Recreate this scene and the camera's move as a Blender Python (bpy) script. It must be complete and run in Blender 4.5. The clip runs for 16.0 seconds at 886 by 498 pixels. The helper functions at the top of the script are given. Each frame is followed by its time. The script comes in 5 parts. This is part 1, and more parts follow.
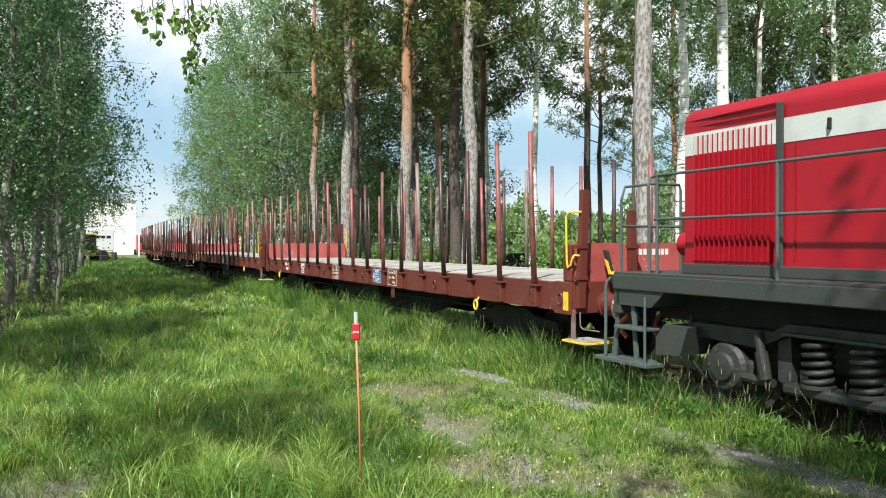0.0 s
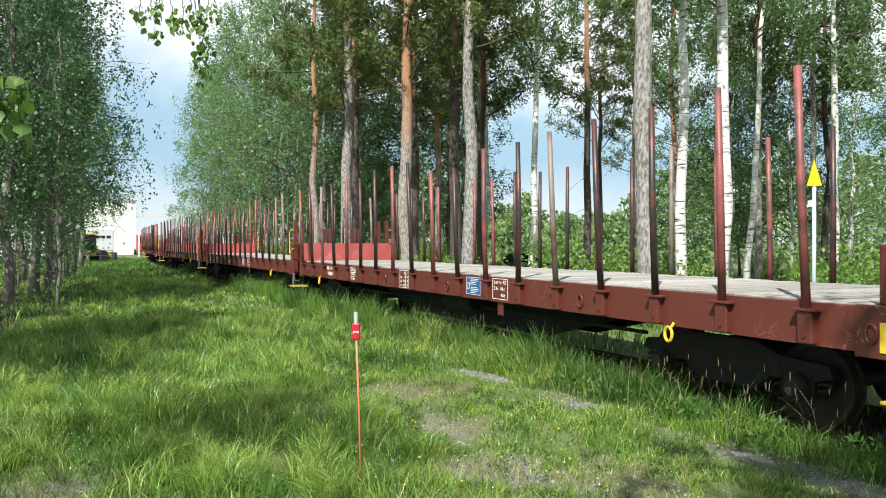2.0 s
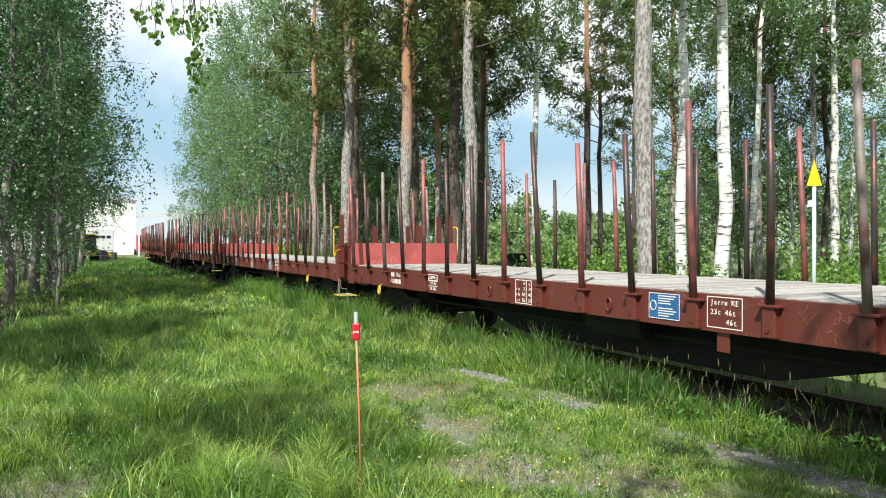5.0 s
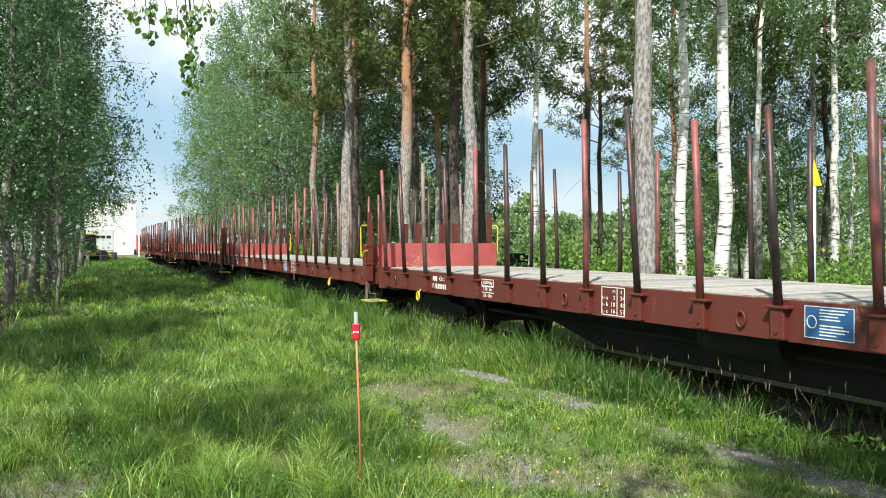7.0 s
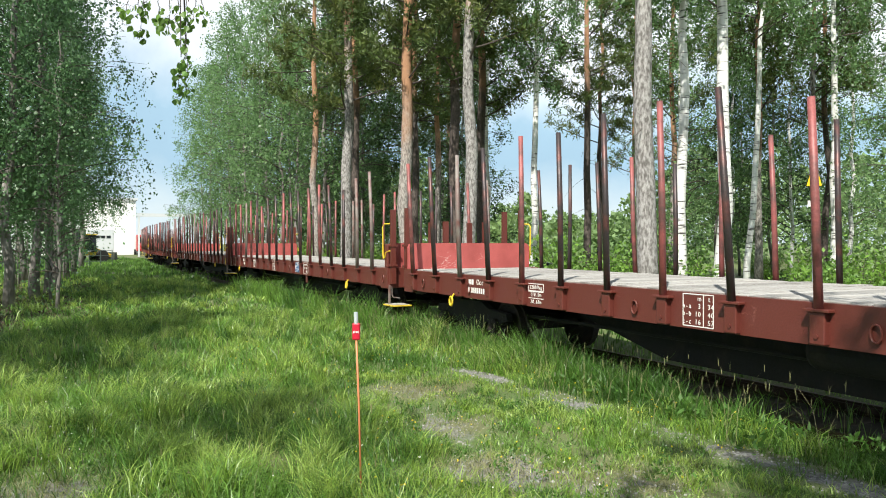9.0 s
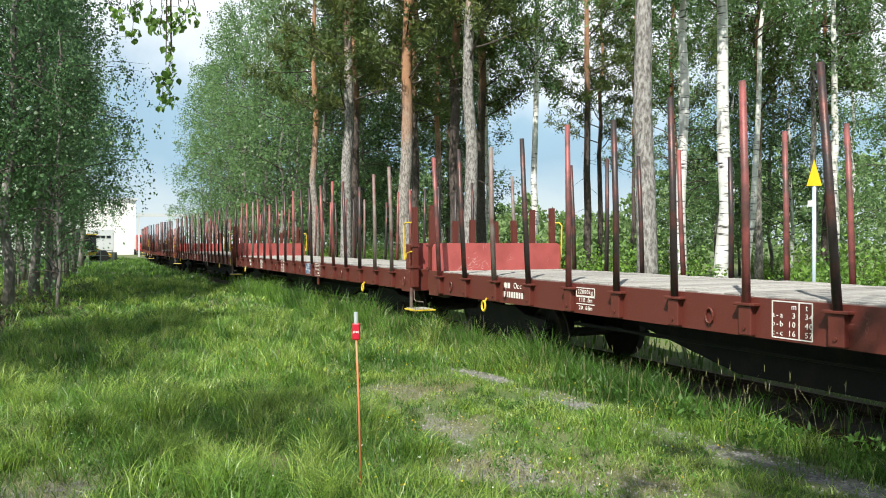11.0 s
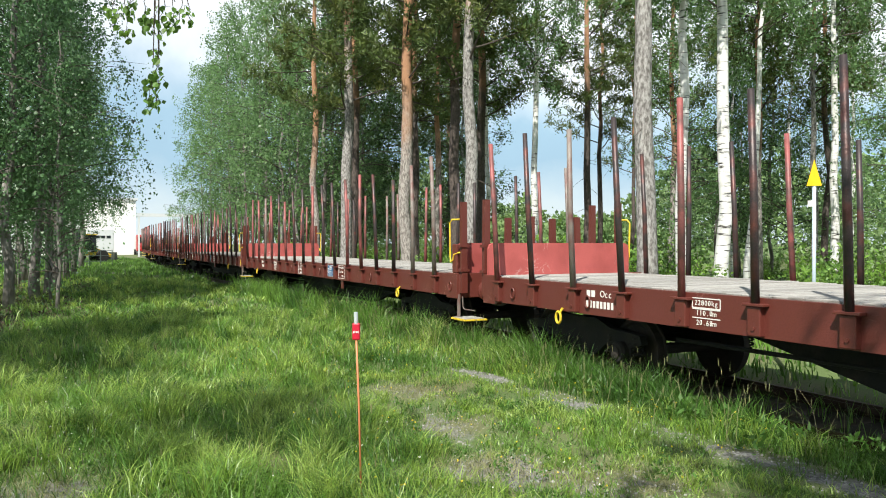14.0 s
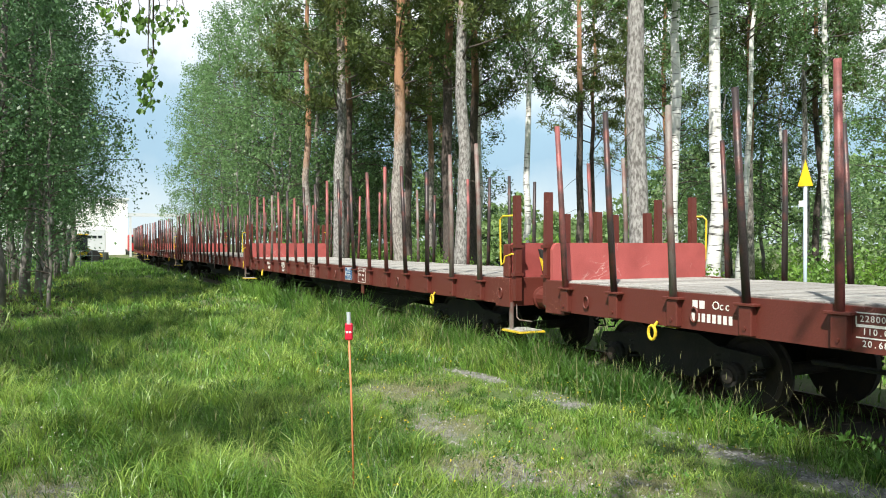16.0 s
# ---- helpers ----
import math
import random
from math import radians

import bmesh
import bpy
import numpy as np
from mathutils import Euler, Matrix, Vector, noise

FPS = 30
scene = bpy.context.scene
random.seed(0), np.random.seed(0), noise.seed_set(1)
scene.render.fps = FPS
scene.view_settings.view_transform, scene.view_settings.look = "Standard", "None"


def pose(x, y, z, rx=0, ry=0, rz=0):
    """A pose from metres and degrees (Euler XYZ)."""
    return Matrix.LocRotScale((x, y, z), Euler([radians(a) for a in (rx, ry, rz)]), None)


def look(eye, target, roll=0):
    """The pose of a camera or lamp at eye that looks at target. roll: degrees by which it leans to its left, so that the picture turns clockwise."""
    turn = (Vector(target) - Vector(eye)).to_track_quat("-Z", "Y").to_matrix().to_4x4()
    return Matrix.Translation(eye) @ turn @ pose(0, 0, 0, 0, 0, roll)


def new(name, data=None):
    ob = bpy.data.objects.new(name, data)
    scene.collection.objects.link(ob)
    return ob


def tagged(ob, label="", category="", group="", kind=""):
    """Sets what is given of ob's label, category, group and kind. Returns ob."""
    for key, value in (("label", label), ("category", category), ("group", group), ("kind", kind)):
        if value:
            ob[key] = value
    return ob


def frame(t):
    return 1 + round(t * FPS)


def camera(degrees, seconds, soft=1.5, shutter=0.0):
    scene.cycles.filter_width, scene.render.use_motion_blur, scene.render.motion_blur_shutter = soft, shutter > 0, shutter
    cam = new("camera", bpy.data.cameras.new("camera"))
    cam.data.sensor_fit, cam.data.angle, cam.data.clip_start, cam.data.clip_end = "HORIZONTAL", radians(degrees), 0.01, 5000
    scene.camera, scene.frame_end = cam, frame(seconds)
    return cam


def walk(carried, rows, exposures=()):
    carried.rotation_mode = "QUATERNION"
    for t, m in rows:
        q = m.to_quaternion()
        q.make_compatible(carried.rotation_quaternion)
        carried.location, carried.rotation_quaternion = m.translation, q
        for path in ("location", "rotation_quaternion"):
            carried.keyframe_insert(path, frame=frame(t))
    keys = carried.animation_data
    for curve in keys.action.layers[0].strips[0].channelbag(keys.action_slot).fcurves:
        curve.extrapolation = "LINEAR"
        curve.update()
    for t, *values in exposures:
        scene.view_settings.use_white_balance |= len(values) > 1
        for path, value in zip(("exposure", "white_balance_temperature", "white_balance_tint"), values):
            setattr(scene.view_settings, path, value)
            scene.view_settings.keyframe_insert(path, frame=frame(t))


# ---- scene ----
TURN = 26.16          # the view's turn to the right of the line of the track, degrees
EYE = (0.0, 0.0, 1.97)


def view(turn, dip=0.41):
    a, d = radians(turn), radians(dip)
    return look(EYE, (EYE[0] + math.sin(a) * math.cos(d), EYE[1] + math.cos(a) * math.cos(d), EYE[2] - math.sin(d)))


cam = camera(60.3, 16.0, soft=1.0)
walk(cam, [(0.0, view(TURN)), (14.7, view(TURN)), (15.0, view(TURN + 0.06)), (15.5, view(TURN + 0.29)), (16.0, view(TURN + 0.54))],
     exposures=[(0.0, 0.68), (9.5, 0.68), (11.5, 0.52), (12.0, 0.48), (12.5, 0.53), (13.5, 0.62), (14.5, 0.66), (16.0, 0.67)])

# ---- daylight ----
SUN_FROM = Vector((-0.50, -0.50, 0.86)).normalized()
world = bpy.data.worlds.new("sky")
scene.world = world
world.use_nodes = True
wn, wl = world.node_tree.nodes, world.node_tree.links
sky = wn.new("ShaderNodeTexSky")
sky.sky_type, sky.sun_disc = "NISHITA", False
sky.sun_elevation = math.asin(SUN_FROM.z)
sky.sun_rotation = math.atan2(SUN_FROM.x, SUN_FROM.y)
sky.air_density, sky.dust_density, sky.ozone_density = 1.1, 0.4, 1.2
cloud = wn.new("ShaderNodeTexNoise")
cloud.inputs["Scale"].default_value = 4.2
cloud.inputs["Detail"].default_value = 7.0
cloud.inputs["Roughness"].default_value = 0.55
cloud_ramp = wn.new("ShaderNodeValToRGB")
cloud_ramp.color_ramp.elements[0].position, cloud_ramp.color_ramp.elements[1].position = 0.30, 0.54
cloud_ramp.color_ramp.elements[0].color = (0.7, 0.7, 0.7, 1)
cloud_mix = wn.new("ShaderNodeMix")
cloud_mix.data_type = "RGBA"
back = wn["Background"]
back.inputs["Strength"].default_value = 0.070
wl.new(cloud.outputs["Fac"], cloud_ramp.inputs["Fac"])
where, split, low = wn.new("ShaderNodeTexCoord"), wn.new("ShaderNodeSeparateXYZ"), wn.new("ShaderNodeMapRange")
low.inputs["From Min"].default_value, low.inputs["From Max"].default_value = 0.0, 0.6
cover = wn.new("ShaderNodeMath")
cover.operation = "MULTIPLY"
wl.new(where.outputs["Generated"], split.inputs["Vector"])
wl.new(split.outputs["Z"], low.inputs["Value"])
# pale haze at the horizon, a blue band, white cloud above it and broken cloud overhead
tone = wn.new("ShaderNodeValToRGB")
bands = tone.color_ramp.elements
bands[0].position, bands[0].color = 0.04, (0.62, 0.74, 0.82, 1)
bands[1].position, bands[1].color = 1.0, (0.40, 0.47, 0.56, 1)
for at, tint in ((0.15, (0.36, 0.55, 0.70, 1)), (0.24, (0.40, 0.60, 0.74, 1)), (0.38, (0.88, 0.95, 1.0, 1)), (0.62, (0.92, 0.96, 1.0, 1)), (0.80, (0.55, 0.62, 0.72, 1))):
    band = bands.new(at)
    band.color = tint
ragged, lift = wn.new("ShaderNodeMath"), wn.new("ShaderNodeVectorMath")
ragged.operation, lift.operation = "MULTIPLY_ADD", "SCALE"
ragged.inputs[1].default_value = 0.42
lift.inputs["Scale"].default_value = 11.5
shift = wn.new("ShaderNodeMath")
shift.operation, shift.inputs[1].default_value = "SUBTRACT", 0.21
wl.new(cloud.outputs["Fac"], ragged.inputs[0])
wl.new(low.outputs["Result"], ragged.inputs[2])
wl.new(ragged.outputs[0], shift.inputs[0])
wl.new(shift.outputs[0], tone.inputs["Fac"])
wl.new(tone.outputs["Color"], lift.inputs[0])
wl.new(lift.outputs[0], cloud_mix.inputs["B"])
wl.new(cloud_ramp.outputs["Color"], cover.inputs[0])
cover.inputs[1].default_value = 0.95
wl.new(cover.outputs[0], cloud_mix.inputs["Factor"])
wl.new(sky.outputs["Color"], cloud_mix.inputs["A"])
wl.new(cloud_mix.outputs["Result"], back.inputs["Color"])

sun = new("sun", bpy.data.lights.new("sun", "SUN"))
sun.data.energy, sun.data.angle, sun.data.color = 5.0, radians(0.6), (1.0, 0.97, 0.88)
sun.matrix_world = look(SUN_FROM * 60, (0, 0, 0))


# ---- materials ----
def mat(name, color, rough=0.7, metal=0.0, vary=0.25, scale=6.0, fine=60.0, bump=0.15, second=None, spots=0.55, stretch=None, leaf=0.0, island=0.0, objvary=0.0):
    """A surface with variation at two scales: blotches towards a second colour, and a fine grain with relief."""
    m = bpy.data.materials.new(name)
    m.use_nodes = True
    n, l = m.node_tree.nodes, m.node_tree.links
    bsdf = n["Principled BSDF"]
    bsdf.inputs["Roughness"].default_value, bsdf.inputs["Metallic"].default_value = rough, metal
    coord = n.new("ShaderNodeTexCoord")
    source = coord.outputs["Object"]
    if stretch:
        mapping = n.new("ShaderNodeMapping")
        mapping.inputs["Scale"].default_value = stretch
        l.new(source, mapping.inputs["Vector"])
        source = mapping.outputs["Vector"]
    big, small = n.new("ShaderNodeTexNoise"), n.new("ShaderNodeTexNoise")
    big.inputs["Scale"].default_value, big.inputs["Detail"].default_value = scale, 5.0
    small.inputs["Scale"].default_value, small.inputs["Detail"].default_value = fine, 4.0
    l.new(source, big.inputs["Vector"])
    l.new(source, small.inputs["Vector"])
    ramp = n.new("ShaderNodeValToRGB")
    ramp.color_ramp.elements[0].position, ramp.color_ramp.elements[1].position = spots - 0.12, spots + 0.12
    second = second or tuple(c * (1 - vary) for c in color)
    ramp.color_ramp.elements[0].color, ramp.color_ramp.elements[1].color = (*color, 1), (*second, 1)
    l.new(big.outputs["Fac"], ramp.inputs["Fac"])
    hsv = n.new("ShaderNodeHueSaturation")
    l.new(ramp.outputs["Color"], hsv.inputs["Color"])
    span = n.new("ShaderNodeMapRange")
    span.inputs["To Min"].default_value, span.inputs["To Max"].default_value = 1 - vary, 1 + vary
    l.new(small.outputs["Fac"], span.inputs["Value"])
    value = span.outputs["Result"]
    for amount, node, slot in ((island, "ShaderNodeNewGeometry", "Random Per Island"), (objvary, "ShaderNodeObjectInfo", "Random")):
        if amount:
            r, s2, mul = n.new(node), n.new("ShaderNodeMapRange"), n.new("ShaderNodeMath")
            s2.inputs["To Min"].default_value, s2.inputs["To Max"].default_value = 1 - amount, 1 + amount
            mul.operation = "MULTIPLY"
            l.new(r.outputs[slot], s2.inputs["Value"])
            l.new(value, mul.inputs[0])
            l.new(s2.outputs["Result"], mul.inputs[1])
            value = mul.outputs[0]
    l.new(value, hsv.inputs["Value"])
    l.new(hsv.outputs["Color"], bsdf.inputs["Base Color"])
    if bump:
        b = n.new("ShaderNodeBump")
        b.inputs["Strength"].default_value, b.inputs["Distance"].default_value = bump, 0.02
        l.new(small.outputs["Fac"], b.inputs["Height"])
        l.new(b.outputs["Normal"], bsdf.inputs["Normal"])
    if leaf:
        tr, mx = n.new("ShaderNodeBsdfTranslucent"), n.new("ShaderNodeMixShader")
        warm = n.new("ShaderNodeHueSaturation")
        warm.inputs["Hue"].default_value, warm.inputs["Value"].default_value = 0.485, 1.5
        l.new(hsv.outputs["Color"], warm.inputs["Color"])
        l.new(warm.outputs["Color"], tr.inputs["Color"])
        mx.inputs["Fac"].default_value = leaf
        l.new(bsdf.outputs["BSDF"], mx.inputs[1])
        l.new(tr.outputs["BSDF"], mx.inputs[2])
        l.new(mx.outputs["Shader"], n["Material Output"].inputs["Surface"])
    return m


M = {
    "oxide": mat("red_oxide_paint", (0.116, 0.026, 0.018), 0.48, 0, 0.16, 2.2, 45, 0.12, (0.12, 0.028, 0.021), 0.56),
    "oxide_pale": mat("faded_red_paint", (0.40, 0.085, 0.078), 0.6, 0, 0.15, 2.0, 45, 0.12, (0.30, 0.060, 0.054), 0.56),
    "stake_red": mat("red_stake_paint", (0.29, 0.085, 0.08), 0.5, 0.1, 0.3, 3.5, 50, 0.2, (0.10, 0.05, 0.045), 0.52),
    "stake_dark": mat("bare_dark_steel", (0.060, 0.048, 0.048), 0.45, 0.5, 0.3, 4.0, 50, 0.2, (0.16, 0.06, 0.05), 0.60),
    "stake_grey": mat("weathered_grey_stake", (0.22, 0.19, 0.17), 0.6, 0.2, 0.3, 4.0, 50, 0.2, (0.16, 0.07, 0.06), 0.55),
    # near black: the deep shade beneath the wagons is put into this colour
    "under": mat("shade_black_underframe", (0.012, 0.011, 0.010), 0.9, 0.0, 0.4, 3.0, 30, 0.3, (0.026, 0.019, 0.015), 0.62),
    "steel": mat("worn_wheel_steel", (0.30, 0.28, 0.26), 0.4, 0.85, 0.3, 5.0, 60, 0.15, (0.12, 0.09, 0.07)),
    # wheel steel darkened in colour for the same shade
    "wheel": mat("shade_dark_wheel", (0.030, 0.024, 0.020), 0.85, 0.1, 0.3, 5.0, 60, 0.15, (0.05, 0.035, 0.026)),
    "deck": mat("weathered_deck_boards", (0.36, 0.35, 0.33), 0.85, 0, 0.28, 3.0, 28, 0.4, (0.22, 0.20, 0.18), 0.55, (7, 0.6, 7), objvary=0.25),
    "yellow": mat("yellow_safety_paint", (0.72, 0.50, 0.03), 0.5, 0, 0.15, 6, 50, 0.1, (0.55, 0.34, 0.03), 0.62),
    "white_mark": mat("white_stencil_paint", (0.78, 0.76, 0.72), 0.6, 0, 0.12, 20, 90, 0.05),
    "blue_sign": mat("blue_enamel", (0.03, 0.12, 0.30), 0.4, 0, 0.1, 8, 60, 0.03),
    "loco_red": mat("glossy_red_loco_paint", (0.31, 0.004, 0.014), 0.42, 0, 0.08, 1.2, 40, 0.04, (0.26, 0.004, 0.012), 0.58),
    "loco_white": mat("off_white_stripe_paint", (0.50, 0.54, 0.53), 0.4, 0, 0.10, 3, 40, 0.04, (0.42, 0.45, 0.44), 0.6),
    "loco_grey": mat("grimy_grey_green_steel", (0.040, 0.050, 0.047), 0.55, 0.1, 0.25, 3, 40, 0.15, (0.05, 0.05, 0.045), 0.55),
    "loco_bogie": mat("oily_grey_bogie", (0.030, 0.036, 0.034), 0.6, 0.1, 0.35, 4, 40, 0.25, (0.020, 0.019, 0.017), 0.52),
    "rail_tube": mat("grey_handrail_paint", (0.090, 0.118, 0.118), 0.4, 0.2, 0.15, 6, 50, 0.05),
    "glass": mat("dark_cab_glass", (0.02, 0.025, 0.03), 0.08, 0, 0.05, 2, 20, 0.0),
    "orange_hose": mat("orange_rubber_hose", (0.45, 0.10, 0.03), 0.6, 0, 0.15, 5, 50, 0.1),
    "pole_orange": mat("orange_fibre_rod", (0.62, 0.20, 0.09), 0.5, 0, 0.1, 8, 60, 0.05),
    "tag_red": mat("red_plastic_tag", (0.52, 0.010, 0.035), 0.45, 0, 0.1, 10, 60, 0.05),
    "tape": mat("silver_reflective_tape", (0.62, 0.66, 0.70), 0.3, 0.3, 0.1, 20, 60, 0.05),
    "sign_yellow": mat("yellow_sign_enamel", (0.85, 0.52, 0.01), 0.4, 0, 0.08, 6, 60, 0.03),
    "pole_blue": mat("pale_galvanised_post", (0.55, 0.66, 0.74), 0.4, 0.2, 0.1, 6, 60, 0.05),
    "birch_leaf": mat("birch_leaves", (0.145, 0.255, 0.096), 0.42, 0, 0.2, 0.5, 8, 0, (0.098, 0.190, 0.068), 0.5, leaf=0.45, island=0.35),
    # darker copy of the birch leaves, with the left row's shade in the colour
    "shade_leaf": mat("shaded_birch_leaves", (0.100, 0.200, 0.078), 0.42, 0, 0.2, 0.5, 8, 0, (0.068, 0.145, 0.058), 0.5, leaf=0.34, island=0.35),
    # leaves deep in the wood: their shade is put into this darker colour
    "deep_shade_leaf": mat("deep_shade_leaves", (0.072, 0.135, 0.050), 0.42, 0, 0.2, 0.5, 8, 0, (0.048, 0.098, 0.036), 0.5, leaf=0.30, island=0.35),
    "pine_needle": mat("pine_needles", (0.074, 0.122, 0.030), 0.55, 0, 0.2, 0.6, 8, 0, (0.118, 0.145, 0.034), 0.55, leaf=0.28, island=0.35),
    "shrub_leaf": mat("shrub_leaves", (0.16, 0.29, 0.045), 0.5, 0, 0.2, 0.8, 8, 0, (0.090, 0.190, 0.04), 0.5, leaf=0.4, island=0.35),
    # paler than nearer leaves: the haze of distance is in the colour
    "far_leaf": mat("hazed_distant_leaves", (0.20, 0.30, 0.11), 0.6, 0, 0.2, 0.2, 4, 0, (0.14, 0.23, 0.09), 0.5, leaf=0.35, island=0.3),
    # grass tones also carry sun and shade: darker blotches here, paler tufts below
    "grass": mat("meadow_grass", (0.145, 0.275, 0.048), 0.38, 0, 0.2, 0.55, 9, 0, (0.062, 0.148, 0.026), 0.5, leaf=0.4, island=0.55),
    "grass_light": mat("sunlit_grass_tufts", (0.33, 0.44, 0.115), 0.36, 0, 0.2, 0.9, 9, 0, (0.195, 0.310, 0.052), 0.5, leaf=0.45, island=0.45),
    "grass_dry": mat("dry_grass_stalks", (0.28, 0.28, 0.13), 0.6, 0, 0.2, 1, 9, 0, leaf=0.3, island=0.3),
    "litter": mat("brown_leaf_litter", (0.105, 0.072, 0.045), 0.85, 0, 0.25, 1.0, 9, 0, (0.06, 0.05, 0.03), 0.5, island=0.4),
    "weed": mat("broad_weed_leaves", (0.075, 0.175, 0.028), 0.5, 0, 0.2, 1.5, 20, 0, leaf=0.35, island=0.25),
    "flower": mat("yellow_petals", (0.75, 0.58, 0.03), 0.6, 0, 0.1, 4, 20, 0),
    "petal_white": mat("pale_petals", (0.70, 0.70, 0.62), 0.6, 0, 0.1, 4, 20, 0),
    "stone": mat("grey_gravel", (0.27, 0.265, 0.25), 0.85, 0, 0.25, 3, 60, 0.2, island=0.4),
    "wall_white": mat("white_metal_cladding", (0.80, 0.80, 0.78), 0.5, 0, 0.04, 0.3, 3, 0.02),
    "wall_grey": mat("pale_grey_panel", (0.55, 0.57, 0.58), 0.5, 0, 0.06, 0.3, 3, 0.02),
    "dark_metal": mat("dark_green_container", (0.035, 0.045, 0.035), 0.6, 0, 0.2, 1, 10, 0.05),
    "tyre": mat("black_rubber", (0.02, 0.02, 0.02), 0.8, 0, 0.2, 5, 40, 0.1),
    "car_red": mat("red_lorry_paint", (0.45, 0.03, 0.03), 0.4, 0, 0.1, 1, 10, 0.02),
    "car_paint": mat("dark_car_paint", (0.06, 0.075, 0.10), 0.25, 0.3, 0.08, 1, 10, 0.0),
    "sleeper": mat("old_timber_sleeper", (0.09, 0.07, 0.055), 0.9, 0, 0.3, 4, 30, 0.4),
    "rail_steel": mat("rusty_rail", (0.070, 0.045, 0.033), 0.6, 0.5, 0.25, 4, 40, 0.2),
    "twig": mat("brown_twigs", (0.07, 0.055, 0.045), 0.8, 0, 0.2, 6, 40, 0.1),
}


def bark_pine(name, start, low, dark):
    """Scots pine: thick grey plates low on the trunk, thin orange flakes higher up."""
    m = mat(name, low, 0.9, 0, 0.45, 9.0, 34, 1.0, dark, 0.51, (2.0, 2.0, 0.8))
    n, l = m.node_tree.nodes, m.node_tree.links
    hsv = next(x for x in n if x.type == "HUE_SAT")
    ramp = next(x for x in n if x.type == "VALTORGB")
    coord = next(x for x in n if x.type == "TEX_COORD")
    sep, rng, mix = n.new("ShaderNodeSeparateXYZ"), n.new("ShaderNodeMapRange"), n.new("ShaderNodeMix")
    wob = n.new("ShaderNodeTexNoise")
    wob.inputs["Scale"].default_value = 1.3
    add = n.new("ShaderNodeMath")
    add.operation = "MULTIPLY_ADD"
    add.inputs[1].default_value = 5.0
    l.new(coord.outputs["Object"], wob.inputs["Vector"])
    l.new(coord.outputs["Object"], sep.inputs["Vector"])
    l.new(wob.outputs["Fac"], add.inputs[0])
    l.new(sep.outputs["Z"], add.inputs[2])
    rng.inputs["From Min"].default_value, rng.inputs["From Max"].default_value = start, start + 3.0
    l.new(add.outputs[0], rng.inputs["Value"])
    mix.data_type = "RGBA"
    mix.inputs["B"].default_value = (0.38, 0.205, 0.115, 1)
    l.new(rng.outputs["Result"], mix.inputs["Factor"])
    l.new(ramp.outputs["Color"], mix.inputs["A"])
    l.new(mix.outputs["Result"], hsv.inputs["Color"])
    return m


def bark_birch():
    """White birch bark with dark cross-wise scars, rougher and darker near the ground."""
    m = mat("birch_bark", (0.72, 0.72, 0.70), 0.75, 0, 0.12, 1.6, 14, 0.3, (0.50, 0.48, 0.45), 0.58)
    n, l = m.node_tree.nodes, m.node_tree.links
    hsv = next(x for x in n if x.type == "HUE_SAT")
    ramp = next(x for x in n if x.type == "VALTORGB")
    coord = next(x for x in n if x.type == "TEX_COORD")
    mp, scar, sr, mix = n.new("ShaderNodeMapping"), n.new("ShaderNodeTexNoise"), n.new("ShaderNodeValToRGB"), n.new("ShaderNodeMix")
    mp.inputs["Scale"].default_value = (2.6, 2.6, 16.0)
    scar.inputs["Scale"].default_value, scar.inputs["Detail"].default_value = 1.0, 5.0
    sr.color_ramp.elements[0].position, sr.color_ramp.elements[1].position = 0.57, 0.68
    mix.data_type = "RGBA"
    mix.inputs["B"].default_value = (0.035, 0.030, 0.028, 1)
    l.new(coord.outputs["Object"], mp.inputs["Vector"])
    l.new(mp.outputs["Vector"], scar.inputs["Vector"])
    l.new(scar.outputs["Fac"], sr.inputs["Fac"])
    l.new(sr.outputs["Color"], mix.inputs["Factor"])
    l.new(ramp.outputs["Color"], mix.inputs["A"])
    l.new(mix.outputs["Result"], hsv.inputs["Color"])
    return m


